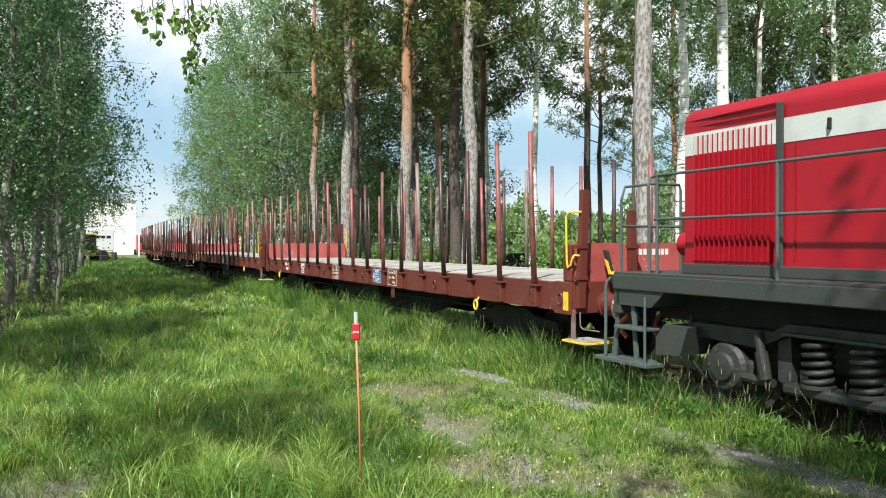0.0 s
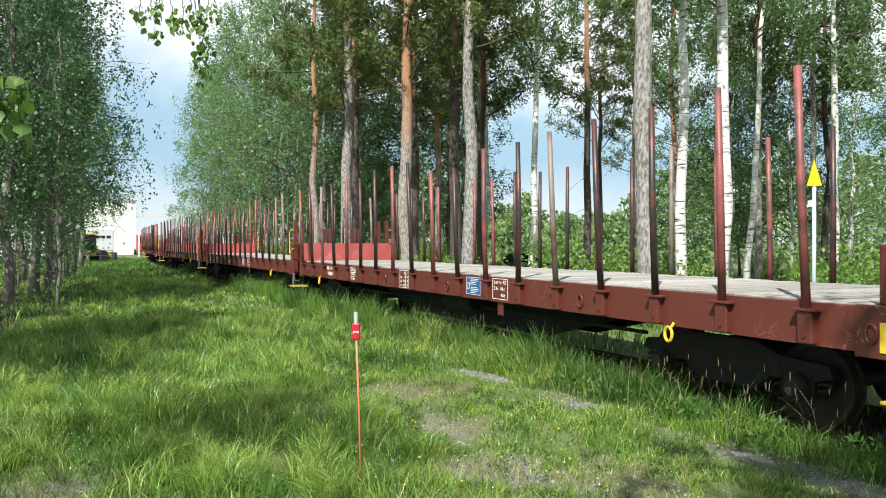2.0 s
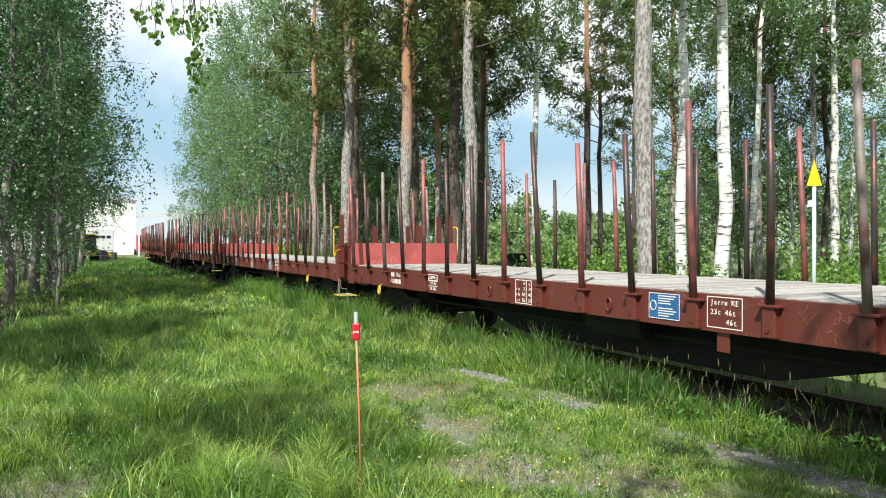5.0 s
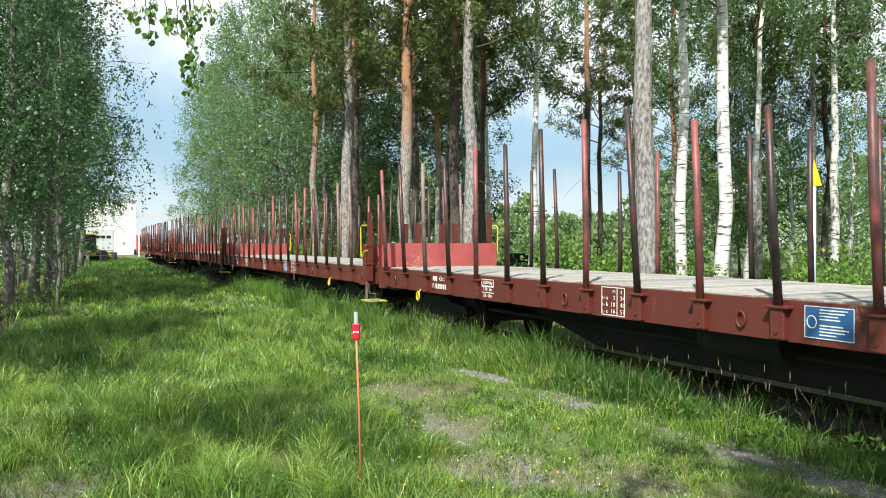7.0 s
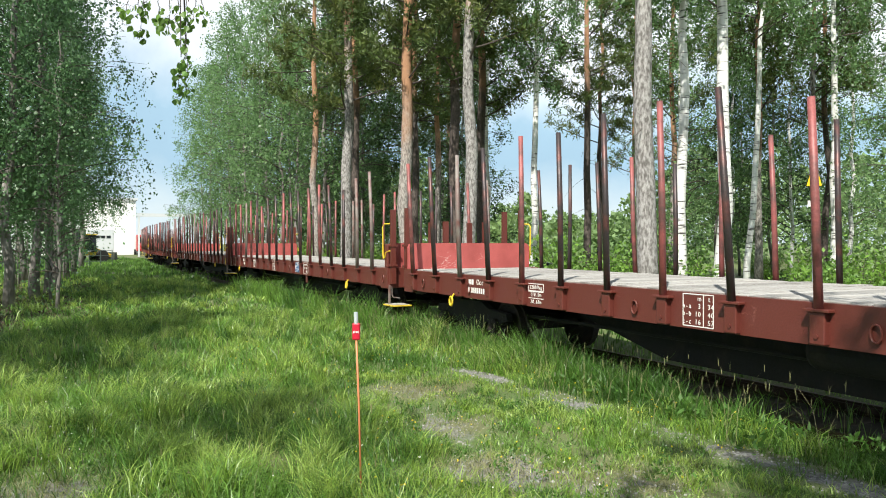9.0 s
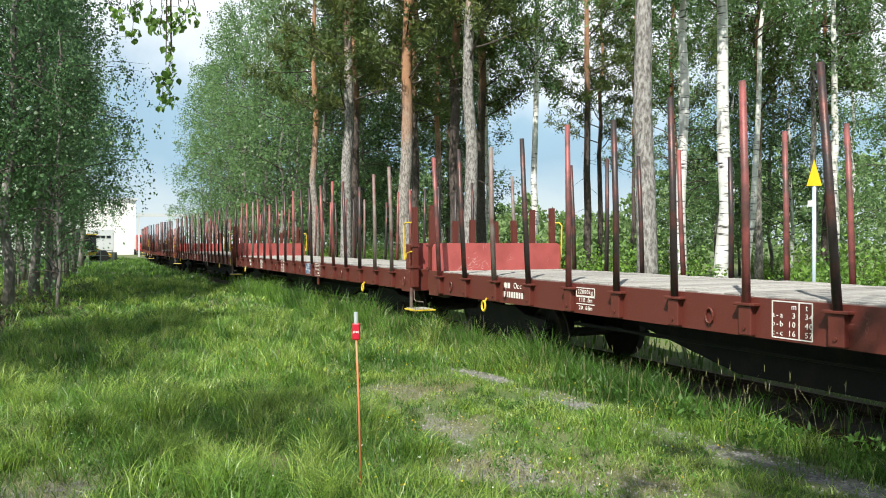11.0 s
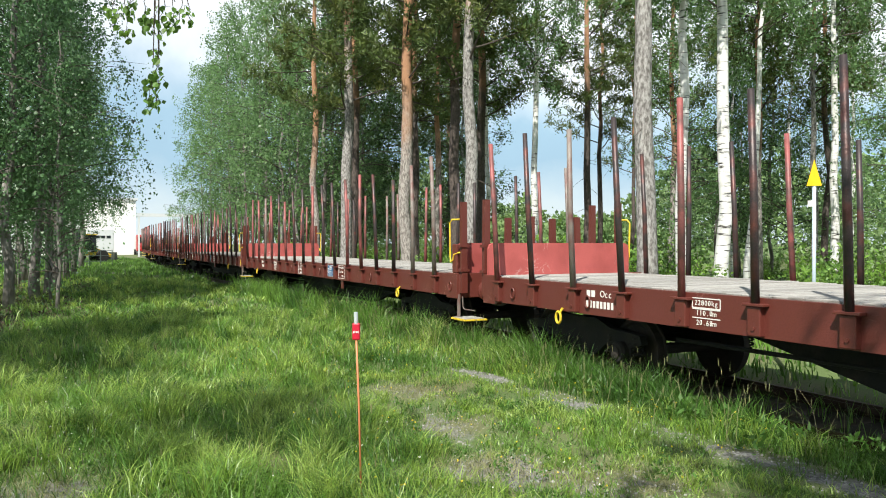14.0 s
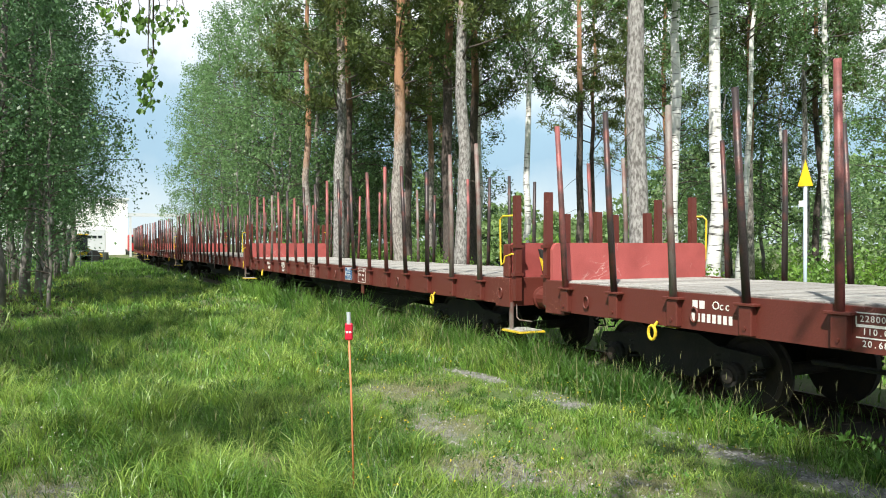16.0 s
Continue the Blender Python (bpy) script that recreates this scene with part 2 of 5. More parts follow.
def ground_material():
    """Turf with moss and thatch, worn through to gravel along two wheel ruts and in scattered bald patches."""
    m = mat("turf_and_gravel", (0.085, 0.125, 0.035), 0.95, 0, 0.3, 0.8, 25, 0.5, (0.13, 0.125, 0.06), 0.55)
    n, l = m.node_tree.nodes, m.node_tree.links
    hsv = next(x for x in n if x.type == "HUE_SAT")
    ramp = next(x for x in n if x.type == "VALTORGB")
    coord = next(x for x in n if x.type == "TEX_COORD")
    peb = n.new("ShaderNodeTexVoronoi")
    peb.inputs["Scale"].default_value = 38.0
    pr = n.new("ShaderNodeValToRGB")
    pr.color_ramp.elements[0].color, pr.color_ramp.elements[1].color = (0.065, 0.062, 0.056, 1), (0.25, 0.245, 0.23, 1)
    l.new(coord.outputs["Object"], peb.inputs["Vector"])
    l.new(peb.outputs["Color"], pr.inputs["Fac"])
    att = n.new("ShaderNodeAttribute")
    att.attribute_name = "worn"
    nz, mth, rr, mix = n.new("ShaderNodeTexNoise"), n.new("ShaderNodeMath"), n.new("ShaderNodeValToRGB"), n.new("ShaderNodeMix")
    nz.inputs["Scale"].default_value, nz.inputs["Detail"].default_value = 5.5, 8.0
    nz.inputs["Roughness"].default_value = 0.7
    mth.operation = "ADD"
    l.new(coord.outputs["Object"], nz.inputs["Vector"])
    l.new(nz.outputs["Fac"], mth.inputs[0])
    l.new(att.outputs["Fac"], mth.inputs[1])
    rr.color_ramp.elements[0].position, rr.color_ramp.elements[1].position = 0.80, 0.96
    l.new(mth.outputs[0], rr.inputs["Fac"])
    mix.data_type = "RGBA"
    l.new(rr.outputs["Color"], mix.inputs["Factor"])
    l.new(ramp.outputs["Color"], mix.inputs["A"])
    l.new(pr.outputs["Color"], mix.inputs["B"])
    # dark brown mixed in along the track bed
    bed, bed_tone = n.new("ShaderNodeAttribute"), n.new("ShaderNodeMix")
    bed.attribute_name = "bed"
    bed_tone.data_type = "RGBA"
    bed_tone.inputs["B"].default_value = (0.040, 0.034, 0.027, 1)
    l.new(bed.outputs["Fac"], bed_tone.inputs["Factor"])
    l.new(mix.outputs["Result"], bed_tone.inputs["A"])
    l.new(bed_tone.outputs["Result"], hsv.inputs["Color"])
    return m


M["pine_bark"] = bark_pine("grey_pine_bark", 12.0, (0.38, 0.365, 0.35), (0.13, 0.118, 0.11))
M["pine_bark_orange"] = bark_pine("orange_pine_bark", 7.6, (0.38, 0.35, 0.32), (0.15, 0.13, 0.118))
# darker copy of the pine bark: shade on these trunks is painted in
M["pine_bark_shaded"] = bark_pine("shaded_pine_bark", 10.5, (0.115, 0.09, 0.078), (0.055, 0.045, 0.04))
M["birch_bark"], M["ground"] = bark_birch(), ground_material()


def scratch(m, pale, size):
    """Pale scuffs and scratches through the paint."""
    n, l = m.node_tree.nodes, m.node_tree.links
    hsv = next(x for x in n if x.type == "HUE_SAT")
    ramp = next(x for x in n if x.type == "VALTORGB")
    coord = next(x for x in n if x.type == "TEX_COORD")
    thin, mask, r1, r2, mul, mix = n.new("ShaderNodeTexNoise"), n.new("ShaderNodeTexNoise"), n.new("ShaderNodeValToRGB"), n.new("ShaderNodeValToRGB"), n.new("ShaderNodeMath"), n.new("ShaderNodeMix")
    thin.inputs["Scale"].default_value, thin.inputs["Detail"].default_value, thin.inputs["Distortion"].default_value = size, 3.0, 1.5
    mask.inputs["Scale"].default_value = size * 0.45
    e = r1.color_ramp.elements
    e[0].position, e[1].position = 0.495, 0.505
    e[0].color, e[1].color = (0, 0, 0, 1), (1, 1, 1, 1)
    k = e.new(0.520)
    k.color = (0, 0, 0, 1)
    r2.color_ramp.elements[0].position, r2.color_ramp.elements[1].position = 0.56, 0.66
    mul.operation = "MULTIPLY"
    mix.data_type = "RGBA"
    mix.inputs["B"].default_value = (*pale, 1)
    l.new(coord.outputs["Object"], thin.inputs["Vector"])
    l.new(coord.outputs["Object"], mask.inputs["Vector"])
    l.new(thin.outputs["Fac"], r1.inputs["Fac"])
    l.new(mask.outputs["Fac"], r2.inputs["Fac"])
    l.new(r1.outputs["Color"], mul.inputs[0])
    l.new(r2.outputs["Color"], mul.inputs[1])
    l.new(mul.outputs[0], mix.inputs["Factor"])
    l.new(ramp.outputs["Color"], mix.inputs["A"])
    l.new(mix.outputs["Result"], hsv.inputs["Color"])


scratch(M["oxide_pale"], (0.62, 0.47, 0.44), 2.6)
scratch(M["oxide"], (0.34, 0.15, 0.12), 3.4)
# dark rough bark, with the shade on these trunks added to its colour
M["old_shaded_birch_bark"] = mat("old_shaded_birch_bark", (0.16, 0.145, 0.13), 0.9, 0, 0.3, 2.0, 18, 0.8, (0.34, 0.33, 0.31), 0.60, (2.0, 2.0, 0.9))


# ---- mesh helpers ----
def part(name, bm, material, parent=None, label="", smooth=False):
    me = bpy.data.meshes.new(name)
    bm.to_mesh(me)
    bm.free()
    return part_of(name, me, material, parent, label, smooth)


def part_of(name, me, material, parent=None, label="", smooth=False):
    if not me.materials:
        me.materials.append(M[material] if isinstance(material, str) else material)
    if smooth:
        me.polygons.foreach_set("use_smooth", [True] * len(me.polygons))
    ob = new(name, me)
    if parent:
        ob.parent = parent
    return tagged(ob, label)


def thing(name, m, label, category, group="", kind=""):
    ob = new(name)
    ob.matrix_basis = m
    return tagged(ob, label, category, group, kind)


def raw(name, verts, faces):
    me = bpy.data.meshes.new(name)
    me.from_pydata(verts, [], faces)
    return me


def box(bm, x0, x1, y0, y1, z0, z1, bevel=0.0):
    r = bmesh.ops.create_cube(bm, size=1, matrix=Matrix.LocRotScale(((x0 + x1) / 2, (y0 + y1) / 2, (z0 + z1) / 2), None, (x1 - x0, y1 - y0, z1 - z0)))
    if bevel:
        es = {e for v in r["verts"] for e in v.link_edges}
        bmesh.ops.bevel(bm, geom=list(es), offset=bevel, segments=2, affect="EDGES", profile=0.5)
    return bm


def boxed(*args, **kw):
    return box(bmesh.new(), *args, **kw)


def tube(bm, pts, radius, sides=8, caps=True):
    """A round tube along points, with one radius or one for each point."""
    pts = [Vector(p) for p in pts]
    radii = radius if isinstance(radius, (list, tuple)) else [radius] * len(pts)
    rings, side = [], None
    for i, p in enumerate(pts):
        d = (pts[min(i + 1, len(pts) - 1)] - pts[max(i - 1, 0)]).normalized()
        if side is None or abs(side.dot(d)) > 0.95:
            side = d.orthogonal().normalized()
        side = (side - d * side.dot(d)).normalized()
        up = d.cross(side)
        rings.append([bm.verts.new(p + (side * math.cos(a) + up * math.sin(a)) * radii[i]) for a in (2 * math.pi * k / sides for k in range(sides))])
    for a, b in zip(rings, rings[1:]):
        for k in range(sides):
            bm.faces.new((a[k], a[(k + 1) % sides], b[(k + 1) % sides], b[k]))
    if caps:
        bm.faces.new(rings[0][::-1])
        bm.faces.new(rings[-1])
    return bm


def tubed(*args, **kw):
    return tube(bmesh.new(), *args, **kw)


def lathe(bm, profile, m, sides=20):
    """Turned round the local z axis: profile of (radius, z)."""
    rings = [[bm.verts.new(m @ Vector((r * math.cos(a), r * math.sin(a), z))) for a in (2 * math.pi * k / sides for k in range(sides))] for r, z in profile]
    for a, b in zip(rings, rings[1:]):
        for k in range(sides):
            bm.faces.new((a[k], a[(k + 1) % sides], b[(k + 1) % sides], b[k]))
    bm.faces.new(rings[0][::-1])
    bm.faces.new(rings[-1])
    return bm


def prism(bm, outline, axis, a, b):
    """An outline of (p, q) pulled along an axis from a to b; axis x: p, q = y, z; axis y: p, q = x, z; axis z: p, q = x, y."""
    put = {"x": lambda p, q, h: (h, p, q), "y": lambda p, q, h: (p, h, q), "z": lambda p, q, h: (p, q, h)}[axis]
    lo, hi = [bm.verts.new(put(p, q, a)) for p, q in outline], [bm.verts.new(put(p, q, b)) for p, q in outline]
    n = len(outline)
    for k in range(n):
        bm.faces.new((lo[k], lo[(k + 1) % n], hi[(k + 1) % n], hi[k]))
    bm.faces.new(lo[::-1])
    bm.faces.new(hi)
    bmesh.ops.recalc_face_normals(bm, faces=bm.faces)
    return bm


GLYPHS = {}


def glyph(text, size):
    """The mesh of a character or a word at a size, made once."""
    if (text, size) not in GLYPHS:
        cu = bpy.data.curves.new("glyph", "FONT")
        cu.body, cu.size, cu.align_x, cu.align_y, cu.extrude, cu.resolution_u = text, size, "CENTER", "CENTER", 0.002, 2
        tmp = new("glyph", cu)
        bpy.context.view_layer.update()
        GLYPHS[(text, size)] = bpy.data.meshes.new_from_object(tmp)
        bpy.data.objects.remove(tmp)
    return GLYPHS[(text, size)].copy()


def lettering(name, text, size, m, material, parent, single=True):
    """Stencilled writing: one part for each character, or one joined part where it stays too small to tell apart."""
    step = size * 0.60
    pieces = [(c, (k - (len(text) - 1) / 2) * step) for k, c in enumerate(text) if c != " "] if single else [(text, 0.0)]
    for body, off in pieces:
        me = glyph(body, size)
        me.transform(m @ Matrix.Translation((off, 0, 0)))
        me.materials.clear()
        ob = part_of("stencil_letter" if single else name, me, material, parent)
        if not single:
            tagged(ob, "", "", "", "stuff")


def blades(rng, base, height, width, lean, segs=2):
    """Grass blades as narrow bent strips: arrays of vertices and faces."""
    n = len(base)
    ang = rng.uniform(0, 2 * np.pi, n)
    side = np.stack([np.cos(ang), np.sin(ang), np.zeros(n)], 1)
    dirn = rng.uniform(0, 2 * np.pi, n)
    out = np.stack([np.cos(dirn), np.sin(dirn), np.zeros(n)], 1) * (lean * rng.uniform(0.2, 1.0, n))[:, None]
    up = np.array([0, 0, 1.0])
    h, w = height[:, None], width[:, None]
    p0 = base
    p1 = base + up * h * 0.55 + out * h * 0.25
    p2 = base + up * h * (1.0 - 0.25 * np.linalg.norm(out, axis=1)[:, None]) + out * h * 0.85
    v = np.stack([p0 - side * w * 0.5, p0 + side * w * 0.5, p1 - side * w * 0.42, p1 + side * w * 0.42, p2], 1).reshape(-1, 3)
    i = np.arange(n)[:, None] * 5
    return v, i


def strip_mesh(name, parts):
    """Joins blade arrays into one mesh (a quad and a triangle each)."""
    vs, loops, starts, totals, off, ls = [], [], [], [], 0, 0
    for v, i in parts:
        i = i + off
        n = len(i)
        lo = np.concatenate([i + 0, i + 1, i + 3, i + 2, i + 2, i + 3, i + 4], 1)
        loops.append(lo.reshape(-1))
        st = ls + np.arange(n)[:, None] * 7 + np.array([[0, 4]])
        starts.append(st.reshape(-1))
        totals.append(np.tile([4, 3], n))
        vs.append(v)
        off += len(v)
        ls += n * 7
    return array_mesh(name, np.concatenate(vs), np.concatenate(loops), np.concatenate(starts), np.concatenate(totals))


def array_mesh(name, v, loops, starts, totals):
    me = bpy.data.meshes.new(name)
    me.vertices.add(len(v))
    me.vertices.foreach_set("co", np.ascontiguousarray(v, dtype=np.float32).reshape(-1))
    me.loops.add(len(loops))
    me.loops.foreach_set("vertex_index", loops.astype(np.int32))
    me.polygons.add(len(starts))
    me.polygons.foreach_set("loop_start", starts.astype(np.int32))
    me.polygons.foreach_set("loop_total", totals.astype(np.int32))
    me.update(calc_edges=True)
    return me


def leaf_mesh(name, rng, at, size, droop=0.3, thin=0.55):
    """Leaves as folded diamonds of the given sizes, scattered in all directions."""
    n = len(at)
    d = rng.normal(size=(n, 3))
    d[:, 2] -= droop
    d /= np.linalg.norm(d, axis=1)[:, None]
    s = np.cross(d, rng.normal(size=(n, 3)))
    s /= np.linalg.norm(s, axis=1)[:, None] + 1e-9
    nn = np.cross(d, s)
    sz = size[:, None]
    a, tip = at, at + d * sz
    l = at + d * sz * 0.45 + s * sz * thin * 0.5 + nn * sz * 0.08
    r = at + d * sz * 0.45 - s * sz * thin * 0.5 + nn * sz * 0.08
    v = np.stack([a, l, tip, r], 1).reshape(-1, 3)
    return array_mesh(name, v, np.arange(4 * n), np.arange(n) * 4, np.full(n, 4))


# ---- the line of the track: x of its middle at a distance y along it ----
def line_x(y):
    if y < 20:
        return 8.01 + 0.0003 * y * abs(y) * (1 if y > 0 else 0.2)
    x = 8.13
    a = min(y, 40) - 20
    x += 0.012 * a - 0.0003 * a * a
    return x + (max(y - 62, 0) ** 2) / 1000


WORN = [(4.4, 5.0, 0.6), (0.9, 5.6, 0.5), (2.5, 9.4, 0.4), (3.3, 6.0, 0.75), (3.75, 7.8, 0.6), (1.75, 7.2, 0.45), (-0.2, 6.6, 0.75), (0.2, 11.8, 0.6), (2.6, 5.0, 0.5), (4.3, 9.6, 0.5), (-0.6, 9.0, 0.5), (-0.3, 6.9, 0.6), (0.0, 6.3, 0.4), (1.75, 7.0, 0.35), (3.5, 6.1, 0.4)]


def worn(x, y):
    """How far the turf is worn to gravel: two wheel ruts beside the track and some bald patches."""
    r1 = 5.74 - 0.03 * np.clip(y - 8, 0, 20)
    fade = np.clip((34 - y) / 20, 0, 1) * np.clip((y + 30) / 20, 0, 1)
    ragged_rut = 0.70 + 0.30 * np.sin(y * 1.9 + 2.0 * np.sin(y * 0.8 + x)) + 0.16 * np.sin(y * 5.3 + x * 3.1)
    w = 0.55 * ragged_rut * np.exp(-((x - r1 + 0.10 * np.sin(y * 1.3)) / 0.34) ** 2) * fade + 0.30 * np.exp(-((x - r1 + 1.9) / 0.55) ** 2) * 0.55 * fade * np.clip((16 - y) / 8, 0, 1)
    for px, py, r in WORN:
        w = w + 0.27 * np.exp(-(((x - px) / r) ** 2 + ((y - py) / r) ** 2))
    mid = 8.01 + np.maximum(y - 62, 0) ** 2 / 1000
    return w + 0.45 * np.exp(-((x - mid - 0.1) / 1.15) ** 4)


def height(x, y):
    h = -0.06 + 0.05 * np.sin(x * 0.9 + y * 0.31) + 0.04 * np.sin(y * 0.83 - x * 0.4) + 0.02 * np.sin(x * 2.9 + 1.3 * np.sin(y * 1.7))
    near = np.exp(-((x - 8.2) / 2.0) ** 4)
    h = h * (1 - near) - 0.16 * near
    far = np.clip((np.abs(y - 20) - 120) / 200, 0, 1)
    return h * (1 - far) - 0.1 * far


def make_ground():
    xs = np.concatenate([[-2500, -900, -300, -120, -60, -40], np.arange(-30, -6, 1.0), np.arange(-6, 14, 0.25), np.arange(14, 40, 1.0), [48, 60, 90, 160, 400, 1000, 2500]])
    ys = np.concatenate([[-2500, -800, -250, -100, -50], np.arange(-30, 2, 1.0), np.arange(2, 30, 0.25), np.arange(30, 60, 0.75), np.arange(60, 130, 2.5), [150, 180, 240, 400, 900, 2500]])
    gx, gy = np.meshgrid(xs, ys)
    v = np.stack([gx, gy, height(gx, gy)], -1).reshape(-1, 3)
    nx, ny = len(xs), len(ys)
    i = (np.arange(ny - 1)[:, None] * nx + np.arange(nx - 1)[None]).reshape(-1, 1)
    loops = np.concatenate([i, i + 1, i + nx + 1, i + nx], 1).reshape(-1)
    me = array_mesh("ground", v, loops, np.arange(len(i)) * 4, np.full(len(i), 4))
    at = me.attributes.new("worn", "FLOAT", "POINT")
    at.data.foreach_set("value", worn(gx, gy).reshape(-1).astype(np.float32))
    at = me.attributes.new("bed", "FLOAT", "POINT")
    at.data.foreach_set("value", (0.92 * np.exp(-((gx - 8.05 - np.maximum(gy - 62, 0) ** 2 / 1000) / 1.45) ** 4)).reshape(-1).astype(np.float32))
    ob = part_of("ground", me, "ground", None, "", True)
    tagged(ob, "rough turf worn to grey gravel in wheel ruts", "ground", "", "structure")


make_ground()


def make_track():
    track = thing("railway_track", Matrix(), "rusty single railway track sunk in grass", "railway track", "", "structure")
    ys = [-45 + 3 * k for k in range(75)]
    for side in (-0.797, 0.797):
        bm = bmesh.new()
        prof = [(-0.07, -0.15), (0.07, -0.15), (0.07, -0.135), (0.012, -0.11), (0.012, -0.045), (0.036, -0.035), (0.036, 0.0), (-0.036, 0.0), (-0.036, -0.035), (-0.012, -0.045), (-0.012, -0.11), (-0.07, -0.135)]
        rings = [[bm.verts.new((line_x(y) + side + px, y, pz)) for px, pz in prof] for y in ys]
        for a, b in zip(rings, rings[1:]):
            for k in range(len(prof)):
                bm.faces.new((a[k], b[k], b[(k + 1) % len(prof)], a[(k + 1) % len(prof)]))
        bmesh.ops.recalc_face_normals(bm, faces=bm.faces)
        part("rail", bm, "rail_steel", track)
    me = bpy.data.meshes.new("sleeper")
    b = boxed(-1.3, 1.3, -0.12, 0.12, -0.26, -0.152, bevel=0.015)
    b.to_mesh(me)
    b.free()
    for k in range(110):
        y = -12 + 0.62 * k
        s = part_of("sleeper", me, "sleeper", track)
        s.matrix_basis = pose(line_x(y), y, 0, 0, 0, random.uniform(-1, 1))


make_track()


# ---- trees ----
def limb(bm, start, az, rise, length, r0, bend=-0.25, sides=5, steps=4):
    """A tapered, bending limb; returns points along it."""
    pts, p = [Vector(start)], Vector(start)
    for k in range(steps):
        rise += bend * random.uniform(0.2, 1.3) / steps
        az += random.uniform(-0.25, 0.25)
        p = p + Vector((math.cos(az) * math.cos(rise), math.sin(az) * math.cos(rise), math.sin(rise))) * length / steps
        pts.append(p.copy())
    tube(bm, pts, [r0 * (1 - 0.8 * k / steps) for k in range(steps + 1)], sides, False)
    return pts


def along(pts, n, lo=0.25):
    out = []
    for _ in range(n):
        t = random.uniform(lo, 1) * (len(pts) - 1)
        k = min(int(t), len(pts) - 2)
        out.append(pts[k].lerp(pts[k + 1], t - k))
    return out


def birch_crown(seed, h, base, radius, leaves, size, droop=1.4, limbs=44, material="birch_leaf"):
    """Branches and hanging leaf curtains of a birch of height h, as two meshes in the tree's space."""
    random.seed(seed)
    rng = np.random.default_rng(seed)
    bm, pts = bmesh.new(), []
    for k in range(limbs):
        f = (k + random.random()) / limbs
        z = base + (h * 0.97 - base) * f
        spread = radius * (0.45 + 0.75 * math.sin(math.pi * min(1, 0.18 + f * 0.85))) * (1.05 - 0.55 * f) * random.uniform(0.65, 1.2)
        line = limb(bm, (0, 0, z), random.uniform(0, 6.28), random.uniform(0.35, 0.95), spread, 0.010 + 0.020 * (1 - f), -0.9)
        for q in along(line, 13, 0.28):
            hang = droop * random.uniform(0.15, 1.0)
            swing = Vector((random.gauss(0, 0.16), random.gauss(0, 0.16), -1)) * hang
            off = Vector((random.gauss(0, 0.30), random.gauss(0, 0.30), random.gauss(0, 0.2)))
            pts.append((q + off, swing))
    per = max(1, leaves // len(pts))
    at = np.array([p + s * random.random() for p, s in pts for _ in range(per)])
    at += rng.normal(scale=0.09, size=at.shape)
    me = leaf_mesh("crown", rng, at, rng.uniform(size * 0.65, size * 1.35, len(at)), 0.8, 0.7)
    me.materials.append(M[material])
    bb = bpy.data.meshes.new("branches")
    bm.to_mesh(bb)
    bm.free()
    bb.materials.append(M["twig"])
    return bb, me


def pine_crown(seed, h, base, radius, clumps, size, limbs=34, dead=7):
    """Bent limbs with tufts of needles, and some dead grey limbs lower on the trunk."""
    random.seed(seed)
    rng = np.random.default_rng(seed)
    bm, pts = bmesh.new(), []
    for k in range(limbs):
        f = (k + random.random()) / limbs
        z = base + (h * 0.98 - base) * f
        line = limb(bm, (0, 0, z), random.uniform(0, 6.28), random.uniform(-0.1, 0.5), radius * (1.15 - 0.7 * f) * random.uniform(0.6, 1.15), 0.018 + 0.026 * (1 - f), 0.35)
        pts += [q + Vector((random.gauss(0, 0.32), random.gauss(0, 0.32), random.gauss(0.08, 0.2))) for q in along(line, clumps // limbs, 0.4)]
    for k in range(dead):
        limb(bm, (0, 0, random.uniform(base * 0.45, base)), random.uniform(0, 6.28), random.uniform(-0.5, 0.3), random.uniform(0.8, 2.4), 0.013, -0.5)
    c = np.repeat(np.array(pts), 16, 0)
    at = c + rng.normal(scale=0.10, size=c.shape)
    me = leaf_mesh("crown", rng, at, rng.uniform(size * 0.7, size * 1.3, len(at)), -0.5, 0.20)
    me.materials.append(M["pine_needle"])
    bb = bpy.data.meshes.new("branches")
    bm.to_mesh(bb)
    bm.free()
    bb.materials.append(M["twig"])
    return bb, me


def trunk_mesh(h, r, lean=(0, 0), wander=0.12, sides=14):
    bm = bmesh.new()
    n = 12
    pts = [(lean[0] * (k / n) * h + random.gauss(0, wander) * (k > 0), lean[1] * (k / n) * h + random.gauss(0, wander) * (k > 0), h * k / n - 0.15) for k in range(n + 1)]
    radii = [r * (1.22 if k == 0 else 1.0) * (1 - 0.82 * (k / n) ** 1.15) for k in range(n + 1)]
    tube(bm, pts, radii, sides, True)
    me = bpy.data.meshes.new("trunk")
    bm.to_mesh(me)
    bm.free()
    return me


def tree(name, x, y, r, h, crown, bark, label, category, lean=(0, 0), turn=None, scale=1.0, group="", wander=0.08):
    t = thing(name, pose(x, y, float(height(np.float64(x), np.float64(y)))), label, category, group)
    part_of("trunk", trunk_mesh(h, r, lean, wander), bark, t, "", True)
    turn = random.uniform(0, 360) if turn is None else turn
    for nm, me in zip(("branchwork", "crown"), crown):
        ob = part_of(nm, me, "twig", t)
        tagged(ob, "", "", "", "stuff")
        ob.matrix_basis = Matrix(((1, 0, lean[0], 0), (0, 1, lean[1], 0), (0, 0, 1, 0), (0, 0, 0, 1))) @ pose(0, 0, 0, 0, 0, turn) @ Matrix.Scale(scale, 4)
    return t


